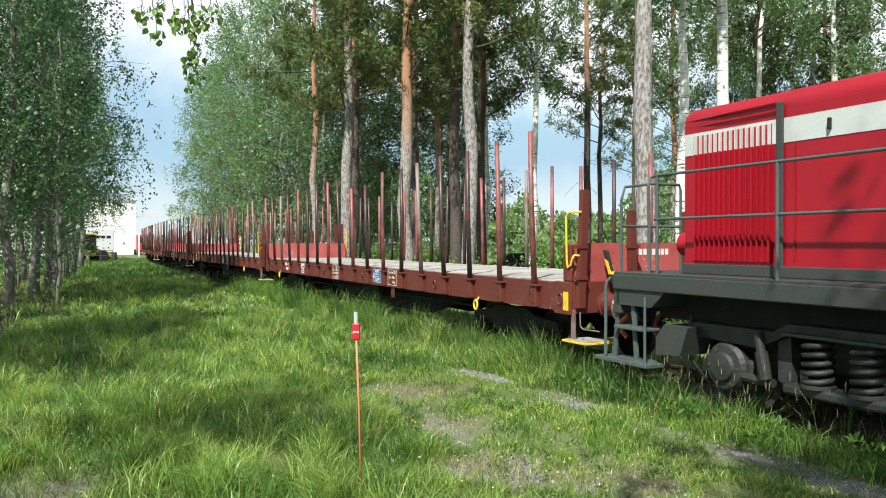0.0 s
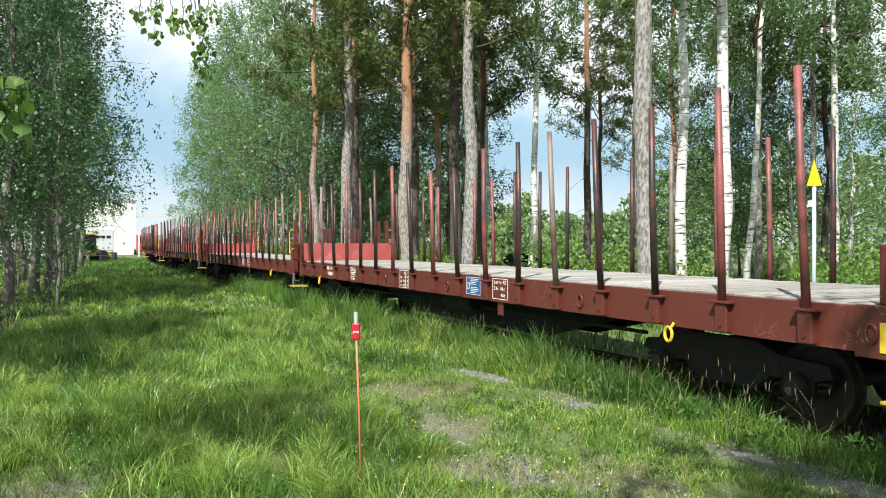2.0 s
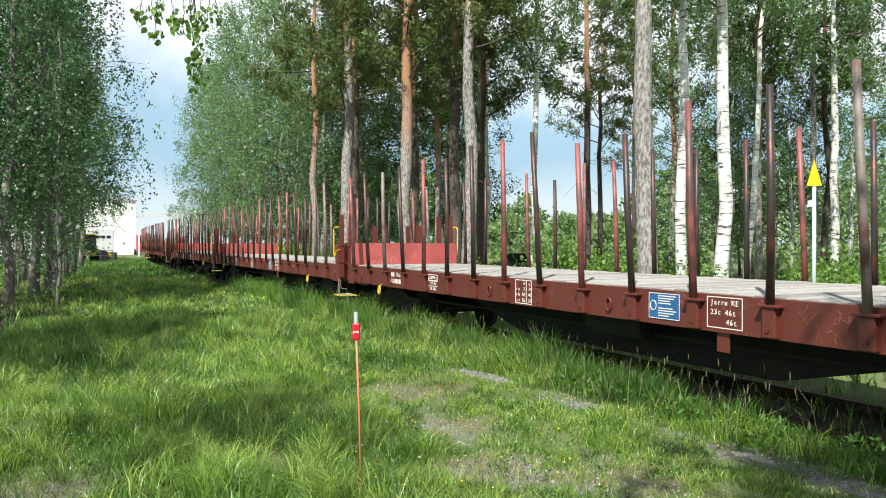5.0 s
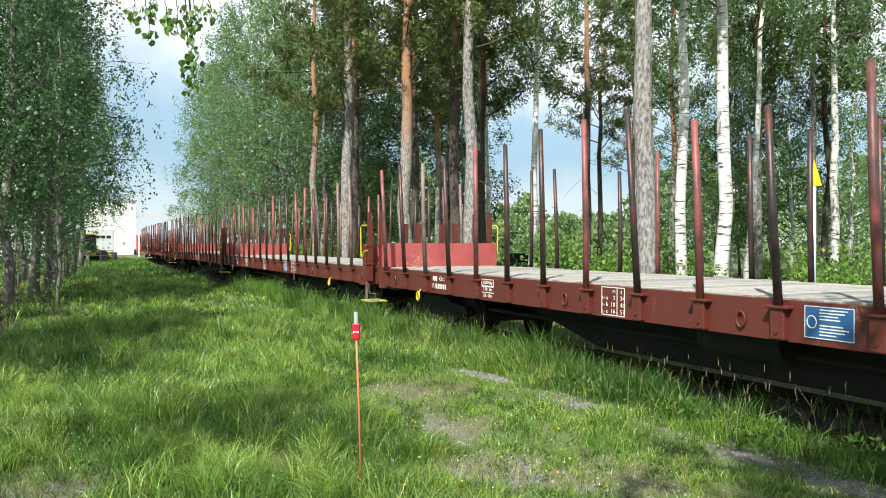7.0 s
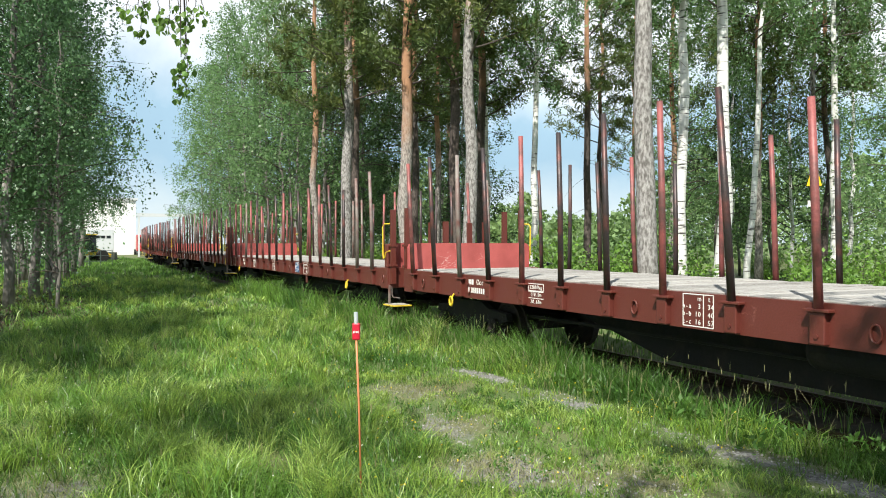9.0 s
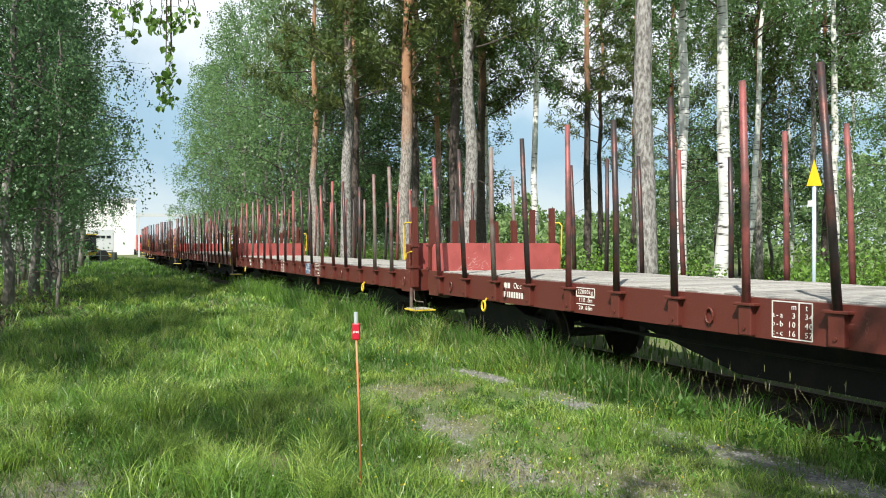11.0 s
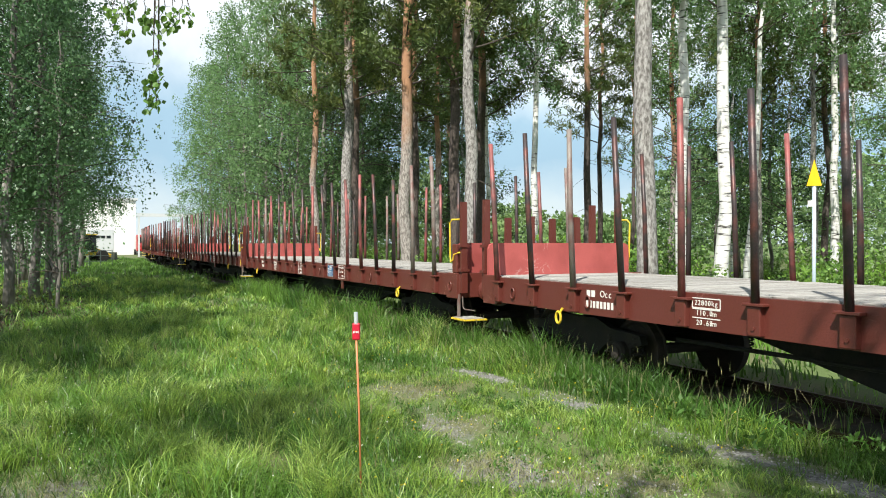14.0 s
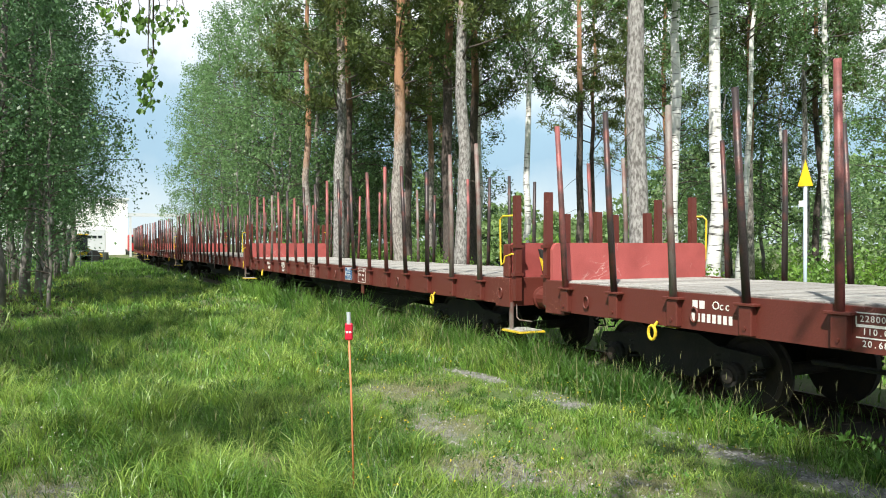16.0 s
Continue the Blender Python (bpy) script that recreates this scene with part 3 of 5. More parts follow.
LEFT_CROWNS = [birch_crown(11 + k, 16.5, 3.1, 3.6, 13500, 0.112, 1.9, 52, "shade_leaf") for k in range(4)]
RIGHT_CROWNS = [birch_crown(31 + k, 17.0, 2.2, 3.2, 8600, 0.122, 1.5, 50) for k in range(4)]
HIGH_CROWNS = [birch_crown(51 + k, 19.0, 8.2, 3.4, 17000, 0.10, 1.6, 40) for k in range(3)]
PINE_CROWNS = [pine_crown(71 + k, 22.0, 8.2, 3.4, 620, 0.30) for k in range(3)]
SHADE_CROWNS = [birch_crown(91, 13.0, 5.2, 2.7, 1600, 0.16, 1.0, 24), birch_crown(92, 16.5, 7.0, 3.6, 5200, 0.24, 1.2, 44)]

DEEP_SHADE_CROWNS = [birch_crown(131 + k, 17.0, 2.0, 3.2, 6500, 0.15, 0.6, 50, "deep_shade_leaf") for k in range(2)]
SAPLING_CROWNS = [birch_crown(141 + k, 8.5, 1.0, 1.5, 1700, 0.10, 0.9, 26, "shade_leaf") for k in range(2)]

random.seed(5)
# the row of birches along the edge of the yard
for x, y, r in [(-1.7, 27.6, 0.16), (-1.1, 30.6, 0.17), (-0.5, 37.0, 0.20), (-0.8, 33.8, 0.10), (-0.1, 46.8, 0.16), (0.3, 55.5, 0.17), (-2.0, 41.1, 0.16), (-3.0, 24.5, 0.13), (0.9, 68.5, 0.2), (-5.0, 28.0, 0.15), (-1.6, 51.0, 0.10), (-0.4, 42.5, 0.09), (-2.6, 31.5, 0.08)]:
    k = random.randrange(4)
    tree("birch_tree", x, y, r, 16.5, LEFT_CROWNS[k], "old_shaded_birch_bark", "tall shaded birch with a dense drooping crown", "birch tree", (random.uniform(-0.01, 0.03), 0), None, random.uniform(0.92, 1.1), "row of birches by the yard")
for k in range(16):
    y = 26 + 2.4 * k + random.uniform(-1, 1)
    x = -1.9 + 0.035 * (y - 26) + random.gauss(0, 0.9)
    tree("birch_sapling", x, y, random.uniform(0.035, 0.06), 8.5, SAPLING_CROWNS[k % 2], "old_shaded_birch_bark", "thin young birch with sparse low leaves", "birch sapling", (random.uniform(-0.03, 0.05), 0), None, random.uniform(0.8, 1.2), "young birches by the yard", 0.06)
# birches round the standpoint: the twigs hang from one, the other shades the near end of the train
for x, y, h, k in [(-5.2, 13.0, 16.5, 1), (-4.2, 2.4, 13.0, 0), (-8.8, 3.5, 13.0, 0), (1.7, -1.4, 13.0, 0), (-6.0, -4.0, 13.0, 0), (-7.5, 9.5, 13.0, 1), (3.2, -6.5, 16.5, 1), (-3.0, -5.0, 16.5, 1), (-6.0, -9.0, 16.5, 1), (-9.0, -13.0, 16.5, 1), (9.0, -14.0, 16.5, 1), (-12.0, 2.5, 16.5, 1), (-13.0, 9.0, 16.5, 1), (-10.0, 15.0, 16.5, 1), (14.0, -6.0, 16.5, 1)]:
    tree("birch_tree", x, y, 0.15, h, SHADE_CROWNS[k], "birch_bark", "slender birch with a light airy crown", "birch tree", (0, 0), None, 1.0, "birches round the clearing")

PINES = [(11.6, 38.9, 0.21), (10.9, 31.9, 0.27), (12.8, 36.0, 0.24), (11.6, 26.9, 0.27), (14.7, 32.9, 0.20), (17.4, 36.0, 0.18), (13.6, 26.7, 0.24), (12.5, 23.4, 0.25), (16.5, 29.8, 0.24),
         (22.0, 29.3, 0.19), (27.5, 35.5, 0.16), (12.6, 14.4, 0.26), (28.4, 30.6, 0.18), (27.6, 24.3, 0.18), (29.8, 23.2, 0.14)]
BARKS = {0: "pine_bark_orange", 3: "pine_bark_orange", 5: "pine_bark_orange", 12: "pine_bark_orange", 13: "pine_bark_orange", 2: "pine_bark_shaded", 4: "pine_bark_shaded", 6: "pine_bark_shaded", 8: "pine_bark_shaded", 9: "pine_bark_shaded", 10: "pine_bark_shaded"}
LEANS = {1: (0.012, 0.0), 3: (0.006, -0.01), 7: (0.0, 0.0), 11: (-0.012, 0.008), 6: (0.004, 0.0)}
for k, (x, y, r) in enumerate(PINES):
    tree("pine_tree", x, y, r, 22.0, PINE_CROWNS[k % 3], BARKS.get(k, "pine_bark"), {"pine_bark": "tall Scots pine with plated grey bark", "pine_bark_orange": "tall Scots pine with flaking orange upper bark", "pine_bark_shaded": "tall Scots pine with brown bark darkened for shade"}[BARKS.get(k, "pine_bark")], "pine tree", LEANS.get(k, (random.uniform(-0.01, 0.01), 0)), None, random.uniform(0.9, 1.05), "pines behind the track", 0.05)
BIRCHES = [(19.7, 34.9, 0.15, 0.0), (16.9, 26.2, 0.15, 0.02), (15.2, 15.9, 0.16, -0.006), (15.8, 15.1, 0.20, -0.004), (21.5, 19.5, 0.12, 0.05), (27.1, 20.1, 0.17, -0.01)]
for k, (x, y, r, le) in enumerate(BIRCHES):
    tree("birch_tree", x, y, r, 19.0, HIGH_CROWNS[k % 3], "birch_bark", "white-barked birch with black scars and a high crown", "birch tree", (le, -le / 2), None, random.uniform(0.95, 1.1), "birches behind the track", 0.05)
# the dense birch edge further along the far side of the track
for k in range(13):
    y = 41 + 5.2 * k + random.uniform(-1.5, 1.5)
    x = line_x(y) + random.uniform(5.6, 7.0)
    tree("birch_tree", x, y, random.uniform(0.10, 0.16), 21.0, RIGHT_CROWNS[k % 4], "old_shaded_birch_bark", "bushy birch in full leaf beside the track", "birch tree", (random.uniform(-0.01, 0.01), 0), None, random.uniform(1.38, 1.58), "birches along the line")
# trees deeper in the wood, their shade carried by the darker leaf colour
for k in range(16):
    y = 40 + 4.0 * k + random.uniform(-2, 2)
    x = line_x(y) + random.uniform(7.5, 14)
    tree("shade_toned_tree", x, y, random.uniform(0.08, 0.15), 17.0, DEEP_SHADE_CROWNS[k % 2], "old_shaded_birch_bark", "leafy tree deeper in the wood, leaves darkened for shade", "alder tree", (random.uniform(-0.01, 0.01), 0), None, random.uniform(1.0, 1.3), "alders along the line")
# trees deeper in the wood behind the pines
for k, (x, y) in enumerate([(18, 42), (23, 46), (16, 45), (21, 40), (38, 45), (36, 38), (35, 30), (33, 25), (38, 22), (34, 18), (29, 16), (40, 31), (25, 13), (30, 11), (21, 52), (27, 55), (42, 26), (36, 14), (25, 8), (30, 6.5), (33, 9), (26, 16.5), (20, 45), (37, 10)]):
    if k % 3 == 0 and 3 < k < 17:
        tree("shade_toned_tree", x, y, random.uniform(0.07, 0.14), 17.0, DEEP_SHADE_CROWNS[k % 2], "old_shaded_birch_bark", "leafy tree deeper in the wood, leaves darkened for shade", "alder tree", (random.uniform(-0.02, 0.02), 0), None, random.uniform(0.8, 1.1), "alders behind the track")
    elif k % 3 == 1:
        tree("pine_tree", x, y, 0.17, 22.0, PINE_CROWNS[k % 3], "pine_bark_shaded", "slender Scots pine deeper in the wood", "pine tree", (0, 0), None, 0.85, "pines behind the track")
    else:
        tree("birch_tree", x, y, random.uniform(0.07, 0.14), 17.0, RIGHT_CROWNS[k % 4], "birch_bark", "birch in full leaf deeper in the wood", "birch tree", (random.uniform(-0.02, 0.02), 0), None, random.uniform(0.7, 0.95), "birches behind the track")


# the thick stand of birch and shade-toned trees that closes the view past the open glade
for k, (x, y) in enumerate([(27, 28.5), (31, 29), (34, 33), (33, 27), (39, 28), (37, 34)]):
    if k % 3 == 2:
        tree("shade_toned_tree", x, y, random.uniform(0.08, 0.13), 17.0, DEEP_SHADE_CROWNS[k % 2], "old_shaded_birch_bark", "leafy tree deeper in the wood, leaves darkened for shade", "alder tree", (random.uniform(-0.02, 0.02), 0), None, random.uniform(0.85, 1.1), "alders behind the track")
    else:
        tree("birch_tree", x, y, random.uniform(0.08, 0.14), 17.0, RIGHT_CROWNS[k % 4], "birch_bark", "birch in full leaf deeper in the wood", "birch tree", (random.uniform(-0.02, 0.02), 0), None, random.uniform(0.85, 1.15), "birches behind the track")


# ---- undergrowth ----
def shrub_mesh(seed, h, radius, leaves, size):
    random.seed(seed)
    rng = np.random.default_rng(seed)
    bm, pts = bmesh.new(), []
    for k in range(26):
        line = limb(bm, (random.gauss(0, radius * 0.25), random.gauss(0, radius * 0.25), 0), random.uniform(0, 6.28), random.uniform(0.6, 1.4), h * random.uniform(0.55, 1.05), 0.016, -0.5)
        pts += along(line, leaves // 26, 0.15)
    at = np.array(pts) + rng.normal(scale=0.16, size=(len(pts), 3))
    at[:, 2] = np.abs(at[:, 2])
    me = leaf_mesh("foliage", rng, at, rng.uniform(size * 0.6, size * 1.4, len(at)), 0.2, 0.65)
    me.materials.append(M["shrub_leaf"])
    bb = bpy.data.meshes.new("stems")
    bm.to_mesh(bb)
    bm.free()
    bb.materials.append(M["twig"])
    return bb, me


SHRUBS = [shrub_mesh(201 + k, 2.4, 1.2, 2700, 0.115) for k in range(3)]
random.seed(8)
for k in range(46):
    y = 10 + 0.95 * k + random.uniform(-1, 1)
    x = line_x(y) + 4.0 + abs(random.gauss(0, 3.6)) + (4 if y < 14 else 0)
    if 0.51 < math.atan2(x, y) < 0.64 and y > 20:
        x, y = x + 14, y - 6
    s = thing("shrub", pose(x, y, -0.05, 0, 0, random.uniform(0, 360)) @ Matrix.Scale(random.uniform(0.65, 1.15), 4), "leafy green birch and rowan scrub under the trees", "shrub", "scrub behind the track")
    for nm, me in zip(("stemwork", "foliage"), SHRUBS[k % 3]):
        tagged(part_of(nm, me, "twig", s), "", "", "", "stuff")


def far_wood():
    """The edge of the woods far off, too distant to tell single trees."""
    rng = np.random.default_rng(77)
    cols = []
    for a in np.arange(15, 88, 0.5):
        d = rng.uniform(75, 120) if 14 < a < 75 else rng.uniform(190, 230)
        top = rng.uniform(6, 9.5) * (1.0 if 14 < a < 75 else 0.8) * (0.75 if 27 < a < 42 else 1.35)
        x, y = d * math.sin(radians(a)), d * math.cos(radians(a))
        n = 420
        z = rng.uniform(0, 1, n) ** 0.8
        wdt = 1.5 * (1.05 - z ** 2) + 0.2
        cols.append(np.stack([x + rng.normal(0, wdt, n), y + rng.normal(0, wdt, n), z * top], 1))
    at = np.concatenate(cols)
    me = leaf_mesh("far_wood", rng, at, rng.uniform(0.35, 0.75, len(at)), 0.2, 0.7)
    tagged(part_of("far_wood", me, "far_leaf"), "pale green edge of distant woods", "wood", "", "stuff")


far_wood()


# ---- the train ----
STAKES = [1.0 + 1.07 * k for k in range(18)]      # from the front post of a wagon, backwards
MID = 9.93                                           # the wagon's middle behind its front post
AX = Matrix.Rotation(radians(90), 4, "Y")


def wheelset(parent, y, r=0.46):
    """Two wheels and their axle, turning as one."""
    ws = new("wheelset")
    me = bpy.data.meshes.get("wheelset_%d" % round(r * 100))
    if not me:
        bm = bmesh.new()
        lathe(bm, [(0.08, -1.02), (0.08, 1.02)], AX, 12)
        for s in (-1, 1):
            lathe(bm, [(0.11, s * 0.70), (r + 0.03, s * 0.715), (r + 0.03, s * 0.745), (r, s * 0.75), (r, s * 0.86), (r - 0.06, s * 0.865), (r - 0.09, s * 0.83), (0.16, s * 0.82), (0.12, s * 0.88)], AX, 28)
        bmesh.ops.recalc_face_normals(bm, faces=bm.faces)
        me = bpy.data.meshes.new("wheelset_%d" % round(r * 100))
        bm.to_mesh(me)
        bm.free()
        me.materials.append(M["wheel"])
    bpy.data.objects.remove(ws)
    ob = part_of("wheelset", me, "steel", parent)
    ob.matrix_basis = pose(0, y, r)
    WHEELS.append((ob, y, r))
    return ob


WHEELS = []


def wagon_bogie(parent, y):
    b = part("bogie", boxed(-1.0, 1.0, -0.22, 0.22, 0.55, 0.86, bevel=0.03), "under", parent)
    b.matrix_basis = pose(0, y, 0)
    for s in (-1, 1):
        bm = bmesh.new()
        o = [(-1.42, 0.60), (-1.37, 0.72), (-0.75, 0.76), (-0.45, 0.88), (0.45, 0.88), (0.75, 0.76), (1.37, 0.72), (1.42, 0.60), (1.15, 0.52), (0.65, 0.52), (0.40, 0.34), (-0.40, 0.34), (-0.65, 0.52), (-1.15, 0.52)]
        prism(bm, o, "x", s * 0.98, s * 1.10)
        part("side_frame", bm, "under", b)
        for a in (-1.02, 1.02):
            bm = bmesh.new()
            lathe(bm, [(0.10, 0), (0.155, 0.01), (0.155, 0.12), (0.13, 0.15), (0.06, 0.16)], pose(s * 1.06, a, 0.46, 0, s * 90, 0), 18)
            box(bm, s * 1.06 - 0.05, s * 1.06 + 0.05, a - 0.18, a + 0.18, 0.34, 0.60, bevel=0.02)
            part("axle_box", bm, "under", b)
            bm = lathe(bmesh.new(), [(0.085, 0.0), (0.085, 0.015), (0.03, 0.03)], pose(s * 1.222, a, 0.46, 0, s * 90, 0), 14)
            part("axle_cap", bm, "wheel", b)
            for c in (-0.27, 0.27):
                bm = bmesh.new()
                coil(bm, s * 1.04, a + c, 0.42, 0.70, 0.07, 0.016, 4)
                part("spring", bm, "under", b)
    for a in (-1.02, 1.02):
        wheelset(b, a)
    return b


def coil(bm, x, y, z0, z1, r, wire, turns):
    n = turns * 8
    tube(bm, [(x + r * math.cos(k * math.pi / 4), y + r * math.sin(k * math.pi / 4), z0 + (z1 - z0) * k / n) for k in range(n + 1)], wire, 5)


def stencil_bar(bm, x, y0, y1, z0, z1):
    box(bm, x - 0.003, x + 0.001, y0, y1, z0, z1)


def wagon(index):
    """A four-axle stake wagon for timber. Local y runs backwards along the train, x across, z up from the rail."""
    random.seed(300 + index)
    W = 1.55
    f, r = 0.10 - MID, 19.72 - MID
    w = thing("stake_wagon", Matrix(), "red-brown bogie stake wagon with a bare grey plank deck", "freight wagon", "wagons of the train")
    # floor boards across the wagon
    if index < 2:
        me = bpy.data.meshes.get("plank")
        if not me:
            bm = boxed(-1.47, 1.47, 0, 0.195, 1.355, 1.42, bevel=0.008)
            me = bpy.data.meshes.new("plank")
            bm.to_mesh(me)
            bm.free()
        n = 96
        for k in range(n):
            p = part_of("plank", me, "deck", w)
            p.matrix_basis = pose(random.uniform(-0.01, 0.01), f + 0.10 + k * (r - f - 0.2) / n, random.uniform(-0.006, 0.006), 0, random.uniform(-0.15, 0.15), 0)
    else:
        bm = bmesh.new()
        n = 64
        for k in range(n):
            y = f + 0.10 + k * (r - f - 0.2) / n
            dz = random.uniform(-0.006, 0.006)
            box(bm, -1.47, 1.47, y, y + 0.29, 1.355 + dz, 1.42 + dz)
        part("deck_boards", bm, "deck", w)
    # side beams: channel section with a lip on top
    for s in (-1, 1):
        bm = bmesh.new()
        prism(bm, [(s * (W - 0.08), 0.985), (s * W, 0.985), (s * W, 1.40), (s * (W - 0.08), 1.40), (s * (W - 0.08), 1.385), (s * (W - 0.012), 1.385), (s * (W - 0.012), 1.0), (s * (W - 0.08), 1.0)], "y", f + 0.02, r - 0.02)
        box(bm, s * (W - 0.09), s * (W + 0.012), f - 0.02, f + 0.42, 0.94, 1.415, bevel=0.01)
        box(bm, s * (W - 0.09), s * (W + 0.012), r - 0.45, r + 0.02, 0.94, 1.43, bevel=0.01)
        part("side_beam", bm, "oxide", w)
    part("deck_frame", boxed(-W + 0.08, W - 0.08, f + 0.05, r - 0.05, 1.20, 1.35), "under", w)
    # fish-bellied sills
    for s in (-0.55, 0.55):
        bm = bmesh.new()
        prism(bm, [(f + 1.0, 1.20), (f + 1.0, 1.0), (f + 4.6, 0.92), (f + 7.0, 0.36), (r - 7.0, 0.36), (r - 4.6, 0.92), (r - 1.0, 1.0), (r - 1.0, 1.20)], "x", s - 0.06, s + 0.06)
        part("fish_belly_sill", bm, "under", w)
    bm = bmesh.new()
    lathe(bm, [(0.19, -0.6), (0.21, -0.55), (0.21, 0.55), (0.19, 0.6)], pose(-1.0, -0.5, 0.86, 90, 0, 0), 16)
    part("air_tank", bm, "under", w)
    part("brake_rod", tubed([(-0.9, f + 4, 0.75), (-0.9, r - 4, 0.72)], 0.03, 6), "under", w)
    # stakes in their pockets
    pocket = bpy.data.meshes.get("stake_pocket")
    if not pocket:
        bm = bmesh.new()
        box(bm, -0.075, 0.010, -0.085, 0.085, 1.0, 1.315, bevel=0.012)
        box(bm, -0.095, 0.012, -0.14, 0.14, 1.315, 1.345, bevel=0.006)
        lathe(bm, [(0.022, 0), (0.022, 0.012)], pose(-0.076, 0.0, 1.08, 0, -90, 0), 8)
        pocket = bpy.data.meshes.new("stake_pocket")
        bm.to_mesh(pocket)
        bm.free()
        pocket.materials.append(M["oxide"])
    for s in (-1, 1):
        for u in STAKES:
            y = u - MID
            p = part_of("stake_pocket", pocket, "oxide", w)
            p.matrix_basis = pose(s * (W + 0.002), y, 0, 0, 0, 0 if s < 0 else 180)
            lean_y, lean_x = random.gauss(0.034, 0.02), random.gauss(-0.012, 0.014) * -s
            h = random.uniform(2.26, 2.38) if random.random() < 0.9 else 2.05
            x = s * (W + 0.045)
            bend = random.uniform(-0.02, 0.02)
            bm = tubed([(x, y, 1.33), (x + lean_x * h * 0.5 + bend, y + lean_y * h * 0.5, 1.33 + h * 0.5), (x + lean_x * h, y + lean_y * h, 1.33 + h)], [0.046, 0.042, 0.037], 9)
            part("stake", bm, random.choices(("stake_red", "stake_dark", "stake_grey"), (4, 5, 1.2))[0], w, "", True)
    # ends: low bulkhead, four end posts, buffers and coupling
    for e, yy in ((-1, f), (1, r)):
        y0, y1 = sorted((yy - e * 0.05, yy - e * 0.12))
        bm = bmesh.new()
        c = 0.10
        prism(bm, [(-W + 0.03, 1.42), (W - 0.03, 1.42), (W - 0.03, 1.98 - c), (W - 0.03 - c * 0.3, 1.98 - c * 0.3), (W - 0.03 - c, 1.98), (-W + 0.03 + c, 1.98), (-W + 0.03 + c * 0.3, 1.98 - c * 0.3), (-W + 0.03, 1.98 - c)], "y", y0, y1)
        part("end_bulkhead", bm, "oxide_pale", w, "faded scratched red end bulkhead")
        bm = bmesh.new()
        box(bm, -W + 0.02, W - 0.02, min(yy, yy + e * 0.05), max(yy, yy + e * 0.05), 0.96, 1.42, bevel=0.01)
        part("headstock", bm, "oxide", w)
        if e < 0:
            for s in (-1, 1):
                bm = boxed(*sorted((s * (W - 0.05), s * (W + 0.008))), yy + 0.0, yy + 0.19, 1.42, 1.96, bevel=0.02)
                part("corner_gusset", bm, "oxide", w)
            bm = bmesh.new()
            prism(bm, [(yy - 0.16, 1.86), (yy - 0.09, 1.88), (yy - 0.30, 1.40), (yy - 0.36, 1.40)], "x", -1.06, -1.0)
            st = part("tension_strut", bm, "under", w)
            part("paint_band", prism(bmesh.new(), [(yy - 0.215, 1.72), (yy - 0.14, 1.75), (yy - 0.235, 1.53), (yy - 0.305, 1.53)], "x", -1.066, -0.994), "yellow", st)
            if index == 0:
                for k in range(8):
                    part("number_mark", boxed(-0.36 + k * 0.085, -0.30 + k * 0.085, yy + 0.046, yy + 0.049, 1.80, 1.89), "white_mark", w)
        for k, x in enumerate((-1.46, -0.52, 0.52, 1.46)):
            top = 2.74 if abs(x) > 1 else 2.46
            bm = bmesh.new()
            lean = random.gauss(0.0, 0.03) - 0.03 * e * (abs(x) > 1)
            o = [(x - 0.060, 1.05), (x + 0.060, 1.05), (x + 0.052 + lean, top), (x - 0.052 + lean, top)]
            prism(bm, o, "y", *sorted((yy + e * 0.055, yy + e * 0.15)))
            for z in (1.45, 1.9):
                box(bm, x - 0.09, x + 0.09, *sorted((yy + e * 0.052, yy + e * 0.165)), z, z + 0.05)
            part("end_post", bm, "oxide", w, "", False)
        for x in (-0.95, 0.95):
            bm = bmesh.new()
            lathe(bm, [(0.19, 0), (0.19, 0.04), (0.16, 0.05), (0.16, 0.30), (0.10, 0.30), (0.10, 0.38)], pose(x, yy + e * 0.05, 1.08, -e * 90, 0, 0), 16)
            b = part("buffer", bm, "oxide", w)
            bm = bmesh.new()
            lathe(bm, [(0.10, 0.38), (0.22, 0.385), (0.235, 0.40), (0.22, 0.42), (0.1, 0.43)], pose(x, yy + e * 0.05, 1.06, -e * 90, 0, 0), 20)
            part("buffer_head", bm, "steel", b)
        bm = tubed([(0, yy, 1.0), (0, yy + e * 0.25, 1.0), (0, yy + e * 0.36, 0.93)], 0.045, 8)
        for k in range(3):
            tube(bm, [(-0.06, yy + e * (0.18 + 0.09 * k), 0.93 - 0.1 * k), (0.06, yy + e * (0.18 + 0.09 * k), 0.93 - 0.1 * k), (0.06, yy + e * (0.24 + 0.09 * k), 0.82 - 0.1 * k), (-0.06, yy + e * (0.24 + 0.09 * k), 0.82 - 0.1 * k)], 0.016, 6)
        part("screw_coupling", bm, "under", w)
        bm = tubed([(0.35, yy + e * 0.05, 1.0), (0.35, yy + e * 0.2, 0.9), (0.35, yy + e * 0.32, 0.65), (0.33, yy + e * 0.42, 0.72)], 0.028, 8)
        part("brake_hose", bm, "under", w)
        # hand rail, step and corner fittings, on one side at each end
        s = e
        y = yy + e * 0.02
        x = s * (W + 0.03)
        q = 0.10 if index == 0 else 0.26
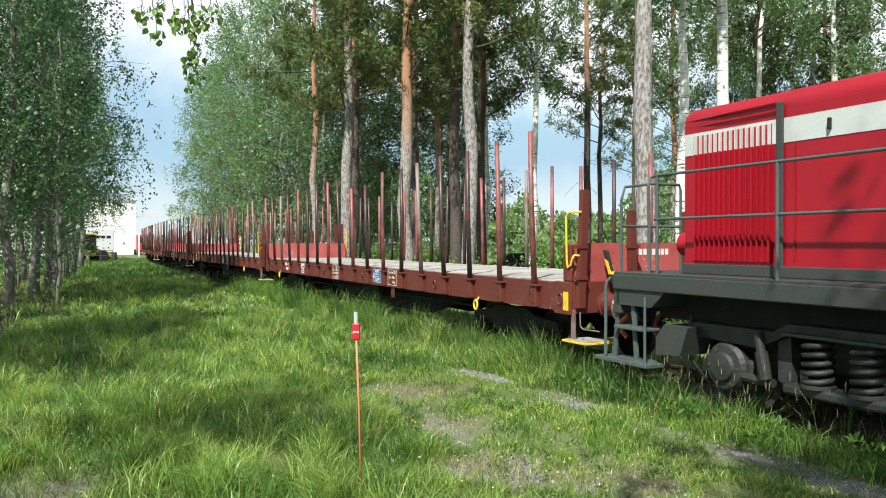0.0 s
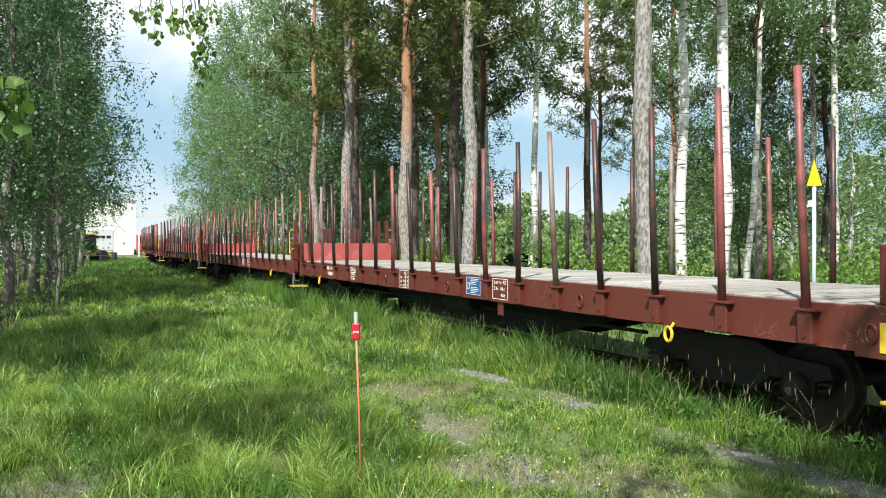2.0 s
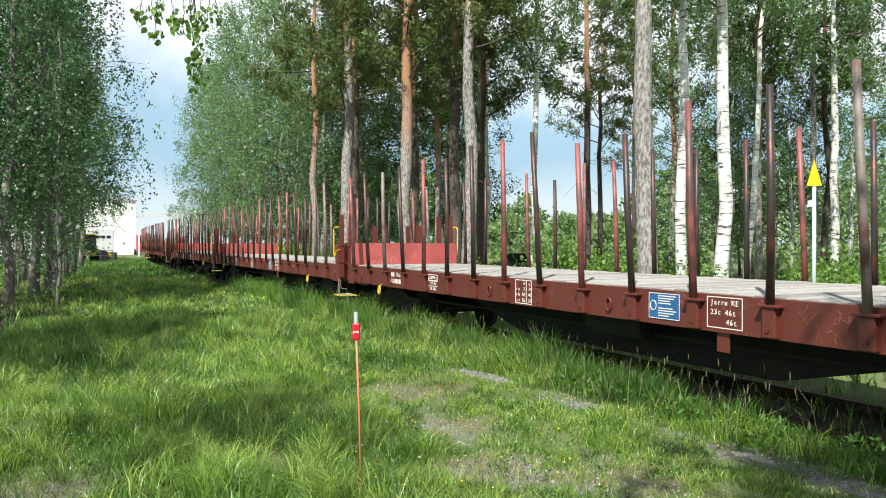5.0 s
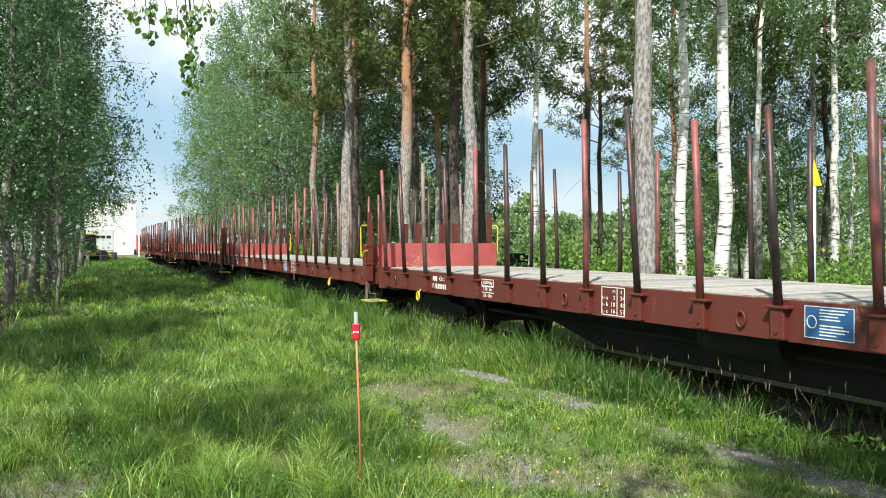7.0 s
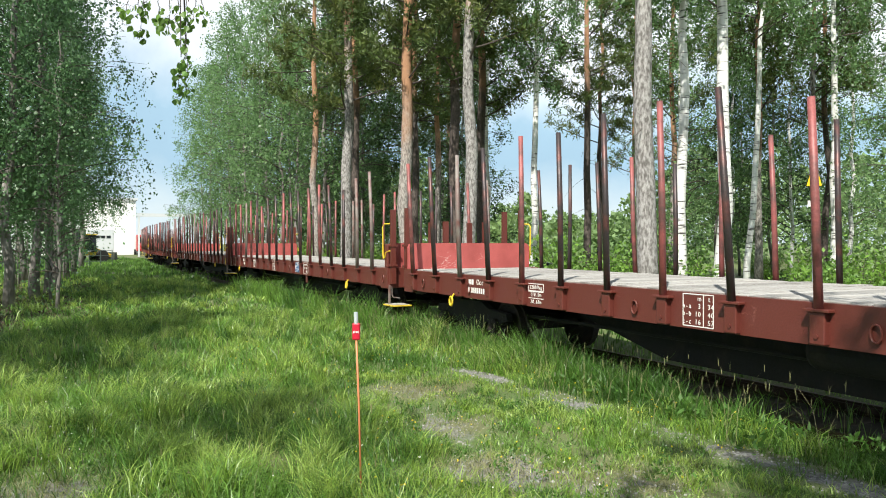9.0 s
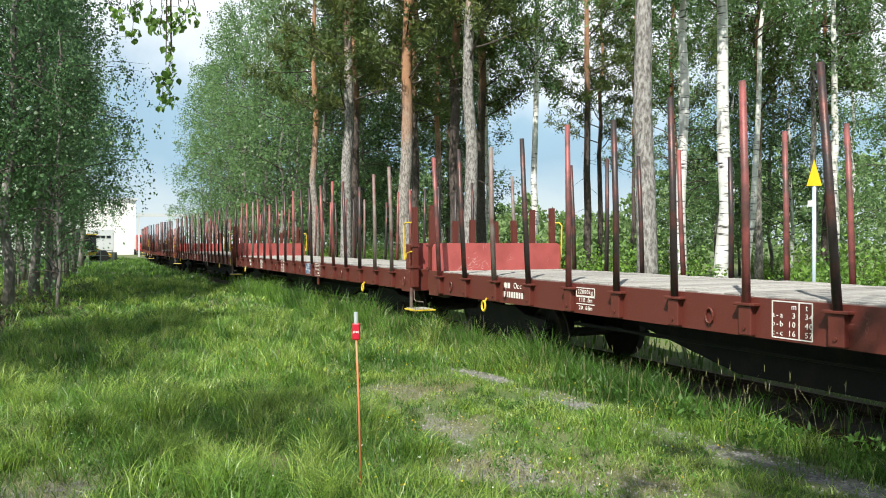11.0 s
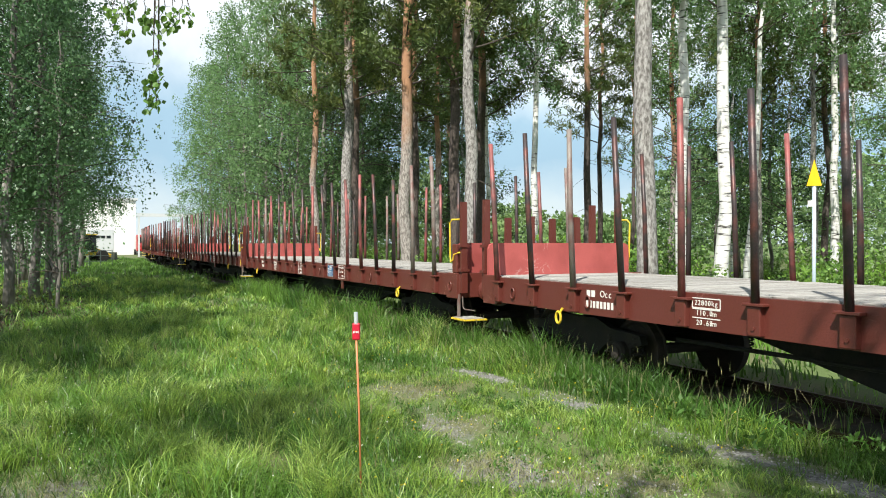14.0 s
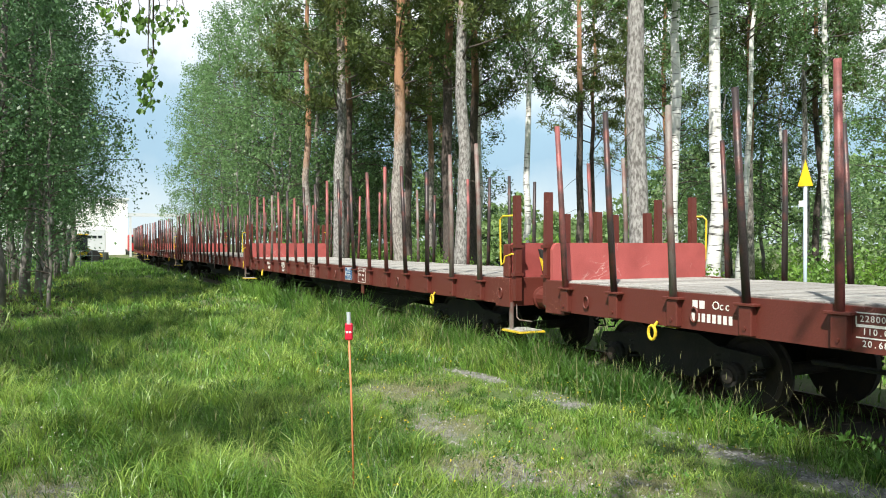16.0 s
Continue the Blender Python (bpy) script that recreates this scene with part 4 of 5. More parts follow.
        bm = tubed([(s * 1.46, y + e * 0.11, 2.42), (x - s * 0.02, y - e * (q - 0.06), 2.42), (x, y - e * q, 2.36), (x, y - e * (q - 0.02), 1.72), (x, y - e * (q - 0.05), 1.62), (x - s * 0.02, y - e * (q - 0.09), 1.66), (x - s * 0.02, y - e * (q - 0.13), 1.76), (x - s * 0.05, y + e * 0.03, 1.80), (s * 1.46, y + e * 0.11, 1.80)], 0.016, 8)
        part("hand_rail", bm, "yellow", w, "bent yellow hand rail")
        bm = boxed(*sorted((s * (W - 0.42), s * (W + 0.06))), *sorted((y - e * 0.16, y + e * 0.40)), 0.555, 0.585, bevel=0.006)
        st = part("step", bm, "yellow", w, "yellow-edged foot step")
        part("tread", boxed(*sorted((s * (W - 0.38), s * (W + 0.03))), *sorted((y - e * 0.13, y + e * 0.37)), 0.587, 0.597), "deck", st)
        part("step_hanger", boxed(*sorted((s * (W - 0.05), s * (W - 0.01))), y - 0.035, y + 0.035, 0.585, 1.02, bevel=0.005), "stake_grey", st)
        part("shunter_bar", tubed([(x - s * 0.06, y + e * 0.16, 1.0), (x - s * 0.06, y + e * 0.17, 0.80), (x - s * 0.06, y + e * 0.24, 0.76), (x - s * 0.1, y + e * 0.55, 0.76)], 0.010, 6), "stake_grey", w)
        if e < 0 and index != 1:
            part("corner_plate", boxed(*sorted((s * (W + 0.014), s * (W + 0.022))), *sorted((y - e * 0.06, y - e * 0.19)), 1.0, 1.27, bevel=0.003), "yellow", w, "yellow painted corner plate")
    for s in (-1, 1):
        for u, z in ((2.9, 1.06), (17.4, 1.02)):
            y = u - MID
            bm = tubed([(s * (W + 0.02), y - 0.06, 1.03), (s * (W + 0.05), y - 0.04, 0.97)] + [(s * (W + 0.055), y + 0.062 * math.sin(a), 0.89 + 0.085 * math.cos(a)) for a in (2 * math.pi * k / 12 - 0.4 for k in range(13))], 0.019, 8)
            part("release_handle", bm, "yellow", w, "yellow brake release handle")
        for u in (0.35, 4.72, 9.0, 12.25, 16.75, 18.75):
            bm = bmesh.new()
            pts = [(s * (W + 0.02), u - MID + 0.055 * math.cos(a), 1.16 + 0.085 * math.sin(a)) for a in (2 * math.pi * k / 12 for k in range(13))]
            tube(bm, pts, 0.012, 6, False)
            part("lashing_ring", bm, "oxide", w)
    # stencilled markings and plates
    face = Matrix.Rotation(radians(-90), 4, "Z") @ Matrix.Rotation(radians(90), 4, "X")
    x = -W - 0.004
    for y, hw, z0, z1 in [(16.50 - MID + 0.25, 0.038, 1.235, 1.325), (16.50 - MID + 0.145, 0.038, 1.235, 1.325)] + [(16.50 - MID + 0.28 - k * 0.078, 0.024, 1.085, 1.18) for k in range(8)]:
        bm = bmesh.new()
        stencil_bar(bm, x + 0.003, y - hw, y + hw, z0, z1)
        part("stencil_bar", bm, "white_mark", w)
    lettering("stencil_lettering", "Occ", 0.135, Matrix.Translation((x, 16.50 - MID - 0.14, 1.28)) @ face, "white_mark", w, index < 2)
    y = 14.57 - MID
    for text, z in (("22800kg", 1.29), ("110.0m", 1.175), ("20.68m", 1.065)):
        lettering("stencil_lettering", text, 0.085, Matrix.Translation((x, y, z)) @ face, "white_mark", w, index < 2)
    bm = bmesh.new()
    for z in (1.235, 1.345):
        stencil_bar(bm, x + 0.003, y - 0.21, y + 0.21, z - 0.006, z + 0.006)
    for yy in (y - 0.21, y + 0.21):
        stencil_bar(bm, x + 0.003, yy - 0.006, yy + 0.006, 1.235, 1.345)
    for z in (1.12, 1.222):
        stencil_bar(bm, x + 0.003, y - 0.21, y + 0.21, z - 0.006, z + 0.006)
    part("stencil_frame", bm, "white_mark", w)
    y = 11.17 - MID
    for text, z in (("m  t", 1.335), ("a-a  3  34", 1.245), ("b-b 10  40", 1.155), ("c-c 16  57", 1.065)):
        lettering("stencil_lettering", text, 0.082, Matrix.Translation((x, y + (-0.1 if z > 1.3 else 0), z)) @ face, "white_mark", w, index < 2)
    bm = bmesh.new()
    for z in (1.015, 1.385):
        stencil_bar(bm, x + 0.003, y - 0.235, y + 0.235, z - 0.006, z + 0.006)
    for yy in (y - 0.235, y - 0.085, y + 0.235):
        stencil_bar(bm, x + 0.003, yy - 0.006, yy + 0.006, 1.015, 1.385)
    part("stencil_frame", bm, "white_mark", w)
    y = 7.95 - MID
    pl = part("notice_plate", boxed(x - 0.004, x + 0.003, y - 0.27, y + 0.27, 1.05, 1.37), "blue_sign", w, "blue notice plate with white ring")
    bm = bmesh.new()
    tube(bm, [(x - 0.005, y + 0.185 + 0.052 * math.cos(a), 1.21 + 0.06 * math.sin(a)) for a in (2 * math.pi * k / 16 for k in range(17))], 0.006, 5, False)
    for k, n in enumerate((0.30, 0.27, 0.20, 0.22, 0.0, 0.25, 0.31, 0.27, 0.18)):
        if n:
            stencil_bar(bm, x - 0.003, y + 0.10 - n, y + 0.10, 1.335 - 0.03 * k - 0.008, 1.335 - 0.03 * k + 0.004)
    part("plate_writing", bm, "white_mark", pl)
    # framed brake table beside the notice plate
    y = 7.00 - MID
    for text, dy, z, size in (("Jarru KE", 0.0, 1.315, 0.085), ("23t 46t", 0.02, 1.205, 0.088), ("46t", -0.10, 1.10, 0.088)):
        lettering("stencil_lettering", text, size, Matrix.Translation((x, y + dy, z)) @ face, "white_mark", w, index < 2)
    bm = bmesh.new()
    for z in (1.035, 1.375):
        stencil_bar(bm, x + 0.003, y - 0.25, y + 0.25, z - 0.005, z + 0.005)
    for yy in (y - 0.25, y + 0.25):
        stencil_bar(bm, x + 0.003, yy - 0.005, yy + 0.005, 1.035, 1.375)
    part("stencil_frame", bm, "white_mark", w)
    bm = bmesh.new()
    for z in (1.058, 1.362):
        stencil_bar(bm, x - 0.003, 7.95 - MID - 0.262, 7.95 - MID + 0.262, z - 0.004, z + 0.004)
    for yy in (7.95 - MID - 0.262, 7.95 - MID + 0.262):
        stencil_bar(bm, x - 0.003, yy - 0.004, yy + 0.004, 1.058, 1.362)
    part("plate_border", bm, "white_mark", pl)
    # hanging chain plate under the beam
    part("hanger_plate", boxed(-W + 0.03, -W + 0.05, 7.05 - MID - 0.09, 7.05 - MID + 0.09, 0.76, 0.99, bevel=0.006), "oxide", w)
    for y in (2.50 - MID, 17.60 - MID):
        wagon_bogie(w, y)
    return w


def loco():
    """A diesel hood locomotive; local y runs backwards along the train from its middle, z up from the rail."""
    random.seed(400)
    lo = thing("diesel_locomotive", Matrix(), "red diesel locomotive with a white stripe and grey frame", "locomotive")
    r, f = 6.4, -6.4
    W, H = 1.55, 1.0
    bm = bmesh.new()
    box(bm, -W, W, f, r, 1.37, 1.57, bevel=0.015)
    box(bm, -W + 0.03, W - 0.03, r - 0.12, r + 0.02, 1.05, 1.60, bevel=0.015)
    box(bm, -W + 0.03, W - 0.03, f - 0.02, f + 0.12, 1.05, 1.60, bevel=0.015)
    part("frame", bm, "loco_grey", lo)
    part("walkway", boxed(-W + 0.01, W - 0.01, f + 0.02, r - 0.02, 1.572, 1.592), "loco_grey", lo)
    part("under_frame", boxed(-1.0, 1.0, f + 0.3, r - 0.3, 1.0, 1.37), "under", lo)
    part("hood_base", boxed(-H - 0.05, H + 0.05, -1.4, r - 0.75, 1.592, 1.72, bevel=0.01), "loco_grey", lo)

    def hood(y0, y1, name):
        n = 10
        def outline(inset, lift):
            o = [(-H + inset, 1.70), (-H + inset, 3.46 + lift)]
            o += [(-(H - inset) + 0.26 - 0.26 * math.cos(a), 3.46 + lift + 0.22 * math.sin(a)) for a in (math.pi / 2 * (k + 1) / n for k in range(n))]
            o += [(-x, z) for x, z in reversed(o)]
            return o
        bm = prism(bmesh.new(), outline(0, 0), "y", y0, y1)
        hd = part(name, bm, "loco_red", lo)
        for s in (-1, 1):
            part("stripe", boxed(*sorted((s * (H + 0.002), s * (H + 0.007))), y0 + 0.003, y1 - 0.003, 3.07, 3.34), "loco_white", hd, "off-white side stripe")
        return hd
    hood_rear = hood(-1.4, r - 0.75, "engine_hood")
    hood_front = hood(f + 0.75, -3.9, "front_hood")
    y1 = r - 0.75
    # slatted intake grille: upright fins with a stripe across their tops
    for s in (-1, 1):
        part("grille_back", boxed(*sorted((s * (H + 0.008), s * (H + 0.012))), y1 - 1.34, y1 - 0.16, 1.76, 3.30), "loco_red", hood_rear)
        for k in range(15):
            y = y1 - 0.20 - k * 0.079
            for nm, mt, z0, z1 in (("grille_fin", "loco_red", 1.76, 3.07), ("grille_fin", "loco_white", 3.07, 3.30)):
                bm = bmesh.new()
                prism(bm, [(s * (H + 0.012), y - 0.022), (s * (H + 0.050), y - 0.026), (s * (H + 0.050), y - 0.006), (s * (H + 0.012), y + 0.014)], "z", z0, z1)
                part(nm, bm, mt, hood_rear)
        part("hood_trim", boxed(*sorted((s * (H + 0.008), s * (H + 0.035))), y1 - 1.50, y1 - 1.41, 1.70, 3.52, bevel=0.01), "loco_grey", hood_rear)
        for k in range(4):
            yd = y1 - 1.62 - k * 1.4
            bm = bmesh.new()
            for a, b2 in ((yd - 1.3, yd - 1.285), (yd - 0.02, yd - 0.005)):
                box(bm, *sorted((s * (H + 0.008), s * (H + 0.014))), a, b2, 1.78, 3.05)
            part("hood_door_seam", bm, "loco_red", hood_rear)
            part("door_handle", boxed(*sorted((s * (H + 0.008), s * (H + 0.05))), yd - 0.46, yd - 0.43, 3.14, 3.26, bevel=0.008), "under", hood_rear)
        bm = tubed([(s * (H - 0.02), y1 + 0.02, 3.50), (s * (H + 0.02), y1 - 0.7, 3.51), (s * (H + 0.02), y1 - 1.4, 3.52)], 0.016, 6)
        part("roof_gutter", bm, "loco_red", hood_rear)
        bm = tubed([(s * (H - 0.02), y1 + 0.02, 3.42), (s * (H + 0.02), y1 - 0.7, 3.42), (s * (H + 0.02), y1 - 1.4, 3.43)], 0.010, 6)
        part("roof_gutter", bm, "loco_red", hood_rear)
        # end lamp on the hood's corner
        bm = bmesh.new()
        lathe(bm, [(0.10, 0.0), (0.15, 0.04), (0.155, 0.20), (0.13, 0.22), (0.12, 0.20)], pose(s * 0.82, y1 - 0.02, 1.96, -90, 0, 0), 20)
        part("end_lamp", bm, "loco_red", hood_rear)
        bm = tubed([(s * (W - 0.05), y1 - 8 + k * 1.0, 2.81) for k in range(9)], 0.018, 8)
        tube(bm, [(s * (W - 0.05), y1 - 8 + k * 1.0, 2.27) for k in range(9)], 0.018, 8)
        part("walkway_rail", bm, "rail_tube", lo, "grey tubular walkway railing")
        for k in range(4):
            y = y1 - 0.05 - 1.78 * k
            part("stanchion", tubed([(s * (W - 0.05), y, 1.59), (s * (W - 0.05), y, 2.81)], 0.020, 8), "rail_tube", lo)
        # end railing with its bowed gate posts
        bm = tubed([(s * (W - 0.06), y1 + 0.10, 1.59), (s * (W - 0.06), y1 + 0.12, 2.70), (s * (W - 0.10), y1 + 0.14, 2.80), (s * (W - 0.20), y1 + 0.16, 2.82)], 0.020, 8)
        part("gate_post", bm, "rail_tube", lo)
        bm = tubed([(s * (W - 0.10), r - 0.06, 1.59), (s * (W - 0.10), r - 0.06, 2.55), (s * (W - 0.16), r - 0.06, 2.72), (s * 0.9, r - 0.06, 2.78), (s * 0.45, r - 0.06, 2.78), (s * 0.42, r - 0.06, 2.70), (s * 0.42, r - 0.06, 1.59)], 0.019, 8)
        tube(bm, [(s * (W - 0.10), r - 0.06, 2.2), (s * 0.42, r - 0.06, 2.2)], 0.017, 8)
        part("end_rail", bm, "rail_tube", lo)
        # steps at the corner
        for e, ye in ((1, r), (-1, f)):
            st = part("step_ladder", tubed([(s * (W - 0.02), ye + e * 0.05, 1.52), (s * (W + 0.02), ye + e * 0.09, 1.46), (s * (W + 0.03), ye + e * 0.1, 1.38), (s * (W + 0.03), ye + e * 0.1, 0.48)], 0.022, 8), "rail_tube", lo, "grey boarding steps with hand rails")
            bm = boxed(*sorted((s * (W - 0.30), s * (W + 0.08))), *sorted((ye + e * 0.28, ye - e * 0.75)), 0.42, 0.47, bevel=0.008)
            part("lower_step", bm, "rail_tube", st)
            bm = boxed(*sorted((s * (W - 0.30), s * (W + 0.02))), *sorted((ye - e * 0.05, ye - e * 0.62)), 0.86, 0.90, bevel=0.008)
            part("upper_step", bm, "rail_tube", st)
            for a, b2 in ((0.02, -0.10), (-0.42, -0.34)):
                bm = bmesh.new()
                prism(bm, [(ye + e * a, 0.47), (ye + e * (a + 0.07), 0.47), (ye + e * (b2 + 0.07), 1.37), (ye + e * b2, 1.37)], "x", *sorted((s * (W - 0.10), s * (W - 0.07))))
                part("step_bracket", bm, "rail_tube", st)
            part("step_post", tubed([(s * (W + 0.02), ye - e * 0.66, 0.45), (s * (W + 0.02), ye - e * 0.66, 1.30)], 0.018, 8), "rail_tube", st)
            bm = bmesh.new()
            prism(bm, [(ye - e * 0.05, 1.37), (ye - e * 0.95, 1.37), (ye - e * 0.72, 1.17), (ye - e * 0.05, 1.17)], "x", *sorted((s * (W - 0.5), s * (W - 0.03))))
            part("sand_box", bm, "loco_grey", lo)
            bm = bmesh.new()
            prism(bm, [(ye - e * 0.70, 0.58), (ye - e * 0.70, 0.80), (ye - e * 0.85, 0.97), (ye - e * 1.25, 0.97), (ye - e * 1.12, 0.62)], "x", *sorted((s * (W - 0.55), s * (W - 0.12))))
            part("tool_box", bm, "loco_grey", lo)
    for e, ye in ((1, r), (-1, f)):
        for x in (-0.95, 0.95):
            bm = lathe(bmesh.new(), [(0.16, 0), (0.16, 0.28), (0.10, 0.28), (0.10, 0.34)], pose(x, ye, 1.06, -e * 90, 0, 0), 16)
            b = part("buffer", bm, "loco_grey", lo)
            part("buffer_head", lathe(bmesh.new(), [(0.1, 0.33), (0.23, 0.335), (0.24, 0.35), (0.22, 0.365), (0.1, 0.37)], pose(x, ye, 1.06, -e * 90, 0, 0), 20), "steel", b)
        bm = tubed([(-0.6, ye + e * 0.02, 1.05), (-0.62, ye + e * 0.16, 0.95), (-0.66, ye + e * 0.2, 0.75), (-0.60, ye + e * 0.15, 0.62)], 0.03, 8)
        part("air_hose", bm, "orange_hose", lo, "orange rubber air hose")
        bm = tubed([(-1.25, ye + e * 0.02, 1.0), (-1.28, ye + e * 0.14, 0.92), (-1.26, ye + e * 0.16, 0.78), (-1.22, ye + e * 0.10, 0.70)], 0.035, 8)
        part("air_hose", bm, "orange_hose", lo, "orange rubber air hose")
    # cab
    cab = part("cab", boxed(-W + 0.06, W - 0.06, -3.88, -1.42, 1.592, 4.05, bevel=0.10), "loco_red", lo)
    part("cab_roof", boxed(-W + 0.02, W - 0.02, -3.95, -1.36, 4.05, 4.16, bevel=0.04), "loco_grey", cab)
    for s in (-1, 1):
        for ya, yb in ((-3.6, -2.75), (-2.55, -1.7)):
            part("cab_window", boxed(*sorted((s * (W - 0.06), s * (W - 0.05))), ya, yb, 2.85, 3.65, bevel=0.004), "glass", cab)
    for ye, o in ((-3.885, -1), (-1.415, 1)):
        for s in (-1, 1):
            part("cab_window", boxed(*sorted((s * 1.08, s * 1.42)), *sorted((ye, ye + o * 0.01)), 2.95, 3.7, bevel=0.003), "glass", cab)
    # running gear: an upper frame with tail lugs, round axle boxes, and two big springs on a plank between them
    for yb in (3.31, -3.31):
        b = part("loco_bogie", boxed(-0.95, 0.95, yb - 0.3, yb + 0.3, 0.62, 0.98, bevel=0.03), "loco_bogie", lo)
        for s in (-1, 1):
            bm = bmesh.new()
            o = [(-2.05, 0.86), (-2.05, 1.02), (-0.8, 1.02), (-0.62, 1.12), (0.62, 1.12), (0.8, 1.02), (2.05, 1.02), (2.05, 0.86), (1.0, 0.82), (0.75, 0.94), (0.62, 1.00), (-0.62, 1.00), (-0.75, 0.94), (-1.0, 0.82)]
            prism(bm, [(yb + p, q) for p, q in o], "x", *sorted((s * 0.98, s * 1.22)))
            part("bogie_frame", bm, "loco_bogie", b)
            part("frame_lip", boxed(*sorted((s * 1.10, s * 1.30)), yb - 0.64, yb + 0.64, 1.00, 1.04, bevel=0.01), "loco_grey", b)
            part("spring_plank", boxed(*sorted((s * 0.98, s * 1.30)), yb - 0.62, yb + 0.62, 0.40, 0.50, bevel=0.025), "loco_bogie", b)
            for a in (-1, 1):
                bm = bmesh.new()
                prism(bm, [(yb + a * 0.60, 0.42), (yb + a * 0.78, 0.50), (yb + a * 0.78, 0.92), (yb + a * 0.62, 0.98)], "x", *sorted((s * 1.04, s * 1.16)))
                part("guide_arm", bm, "loco_bogie", b)
            for c in (-0.27, 0.27):
                bm = bmesh.new()
                coil(bm, s * 1.19, yb + c, 0.52, 0.98, 0.135, 0.032, 5)
                part("coil_spring", bm, "loco_bogie", b, "", True)
                part("spring_seat", lathe(bmesh.new(), [(0.17, 0.0), (0.17, 0.03), (0.10, 0.05)], pose(s * 1.19, yb + c, 0.50), 16), "loco_bogie", b)
            for a in (-1.46, 1.46):
                bm = bmesh.new()
                lathe(bm, [(0.22, 0), (0.29, 0.02), (0.29, 0.10), (0.25, 0.15), (0.17, 0.16), (0.15, 0.20), (0.05, 0.21)], pose(s * 1.10, yb + a, 0.55, 0, s * 90, 0), 24)
                box(bm, *sorted((s * 1.06, s * 1.18)), yb + a - 0.36, yb + a + 0.36, 0.42, 0.66, bevel=0.04)
                part("axle_box", bm, "loco_bogie", b, "", False)
                for n in range(6):
                    t = math.pi / 3 * n
                    part("bolt", lathe(bmesh.new(), [(0.022, 0), (0.022, 0.02)], pose(s * 1.245, yb + a + 0.21 * math.cos(t), 0.55 + 0.21 * math.sin(t), 0, s * 90, 0), 6), "loco_grey", b)
                part("link_arm", tubed([(s * 1.20, yb + a * 0.98, 0.48), (s * 1.20, yb + a * 0.55, 0.46)], 0.05, 8), "loco_bogie", b)
                part("brake_shoe", prism(bmesh.new(), [(yb + a * 1.37, 0.35), (yb + a * 1.42, 0.55), (yb + a * 1.40, 0.85), (yb + a * 1.36, 0.85), (yb + a * 1.38, 0.55), (yb + a * 1.33, 0.35)], "x", *sorted((s * 0.74, s * 0.86))), "wheel", b)
            part("damper", lathe(bmesh.new(), [(0.07, 0.0), (0.07, 0.30), (0.05, 0.30), (0.05, 0.52)], pose(s * 1.26, yb + 0.86, 0.5, 12 * s, 0, 0), 12), "loco_bogie", b)
            part("sand_pipe", tubed([(s * 1.22, yb + 2.0, 1.1), (s * 1.22, yb + 2.05, 0.6), (s * 0.9, yb + 1.95, 0.18)], 0.022, 6), "loco_bogie", b)
        for a in (-1.46, 1.46):
            wheelset(b, yb + a, 0.50)
    part("fuel_tank", boxed(-1.35, 1.35, -1.2, 1.2, 0.42, 1.0, bevel=0.06), "loco_bogie", lo)
    return lo


LOCO = loco()
WAGONS = [wagon(k) for k in range(8)]


# ---- marker, sign and yard ----
def marker():
    m = thing("marker_rod", pose(2.07, 5.67, -0.08, 0, 0, -26), "thin orange rod with red tag and silver tip in grass", "marker rod")
    part("rod", tubed([(0.0, 0, -0.1), (-0.02, 0, 0.75), (-0.042, 0, 1.32)], 0.0080, 8), "pole_orange", m, "", True)
    bm = boxed(-0.042 - 0.031, -0.042 + 0.031, -0.016, 0.016, 1.29, 1.425, bevel=0.012)
    t = part("tag", bm, "tag_red", m, "red plastic tag with a white mark")
    bm = bmesh.new()
    for k, w in enumerate((0.010, 0.006, 0.009, 0.007)):
        box(bm, -0.064 + k * 0.012, -0.064 + k * 0.012 + w, -0.0185, -0.0155, 1.347, 1.362)
    part("tag_writing", bm, "white_mark", t)
    part("tip", tubed([(-0.043, 0, 1.42), (-0.045, 0, 1.51)], 0.016, 10), "tape", m, "silver reflective tip")


def plough_sign():
    s = thing("track_sign", pose(11.06, 8.61, -0.1, 0, 0, -52), "pale steel post with a yellow arrow-shaped plate", "track sign")
    part("post", tubed([(0, 0, 0), (0, 0, 3.15)], 0.030, 10), "pole_blue", s, "", True)
    bm = bmesh.new()
    prism(bm, [(-0.115, 3.02), (0.115, 3.02), (0.0, 3.46)], "y", -0.035, -0.03)
    part("sign_plate", bm, "sign_yellow", s, "yellow triangular plate")
    part("clamp", boxed(-0.06, 0.06, -0.034, 0.034, 3.1, 3.14, bevel=0.005), "pole_blue", s)
    part("number_tag", boxed(-0.095, -0.025, -0.038, -0.034, 2.68, 2.78, bevel=0.002), "white_mark", s)


marker()
plough_sign()


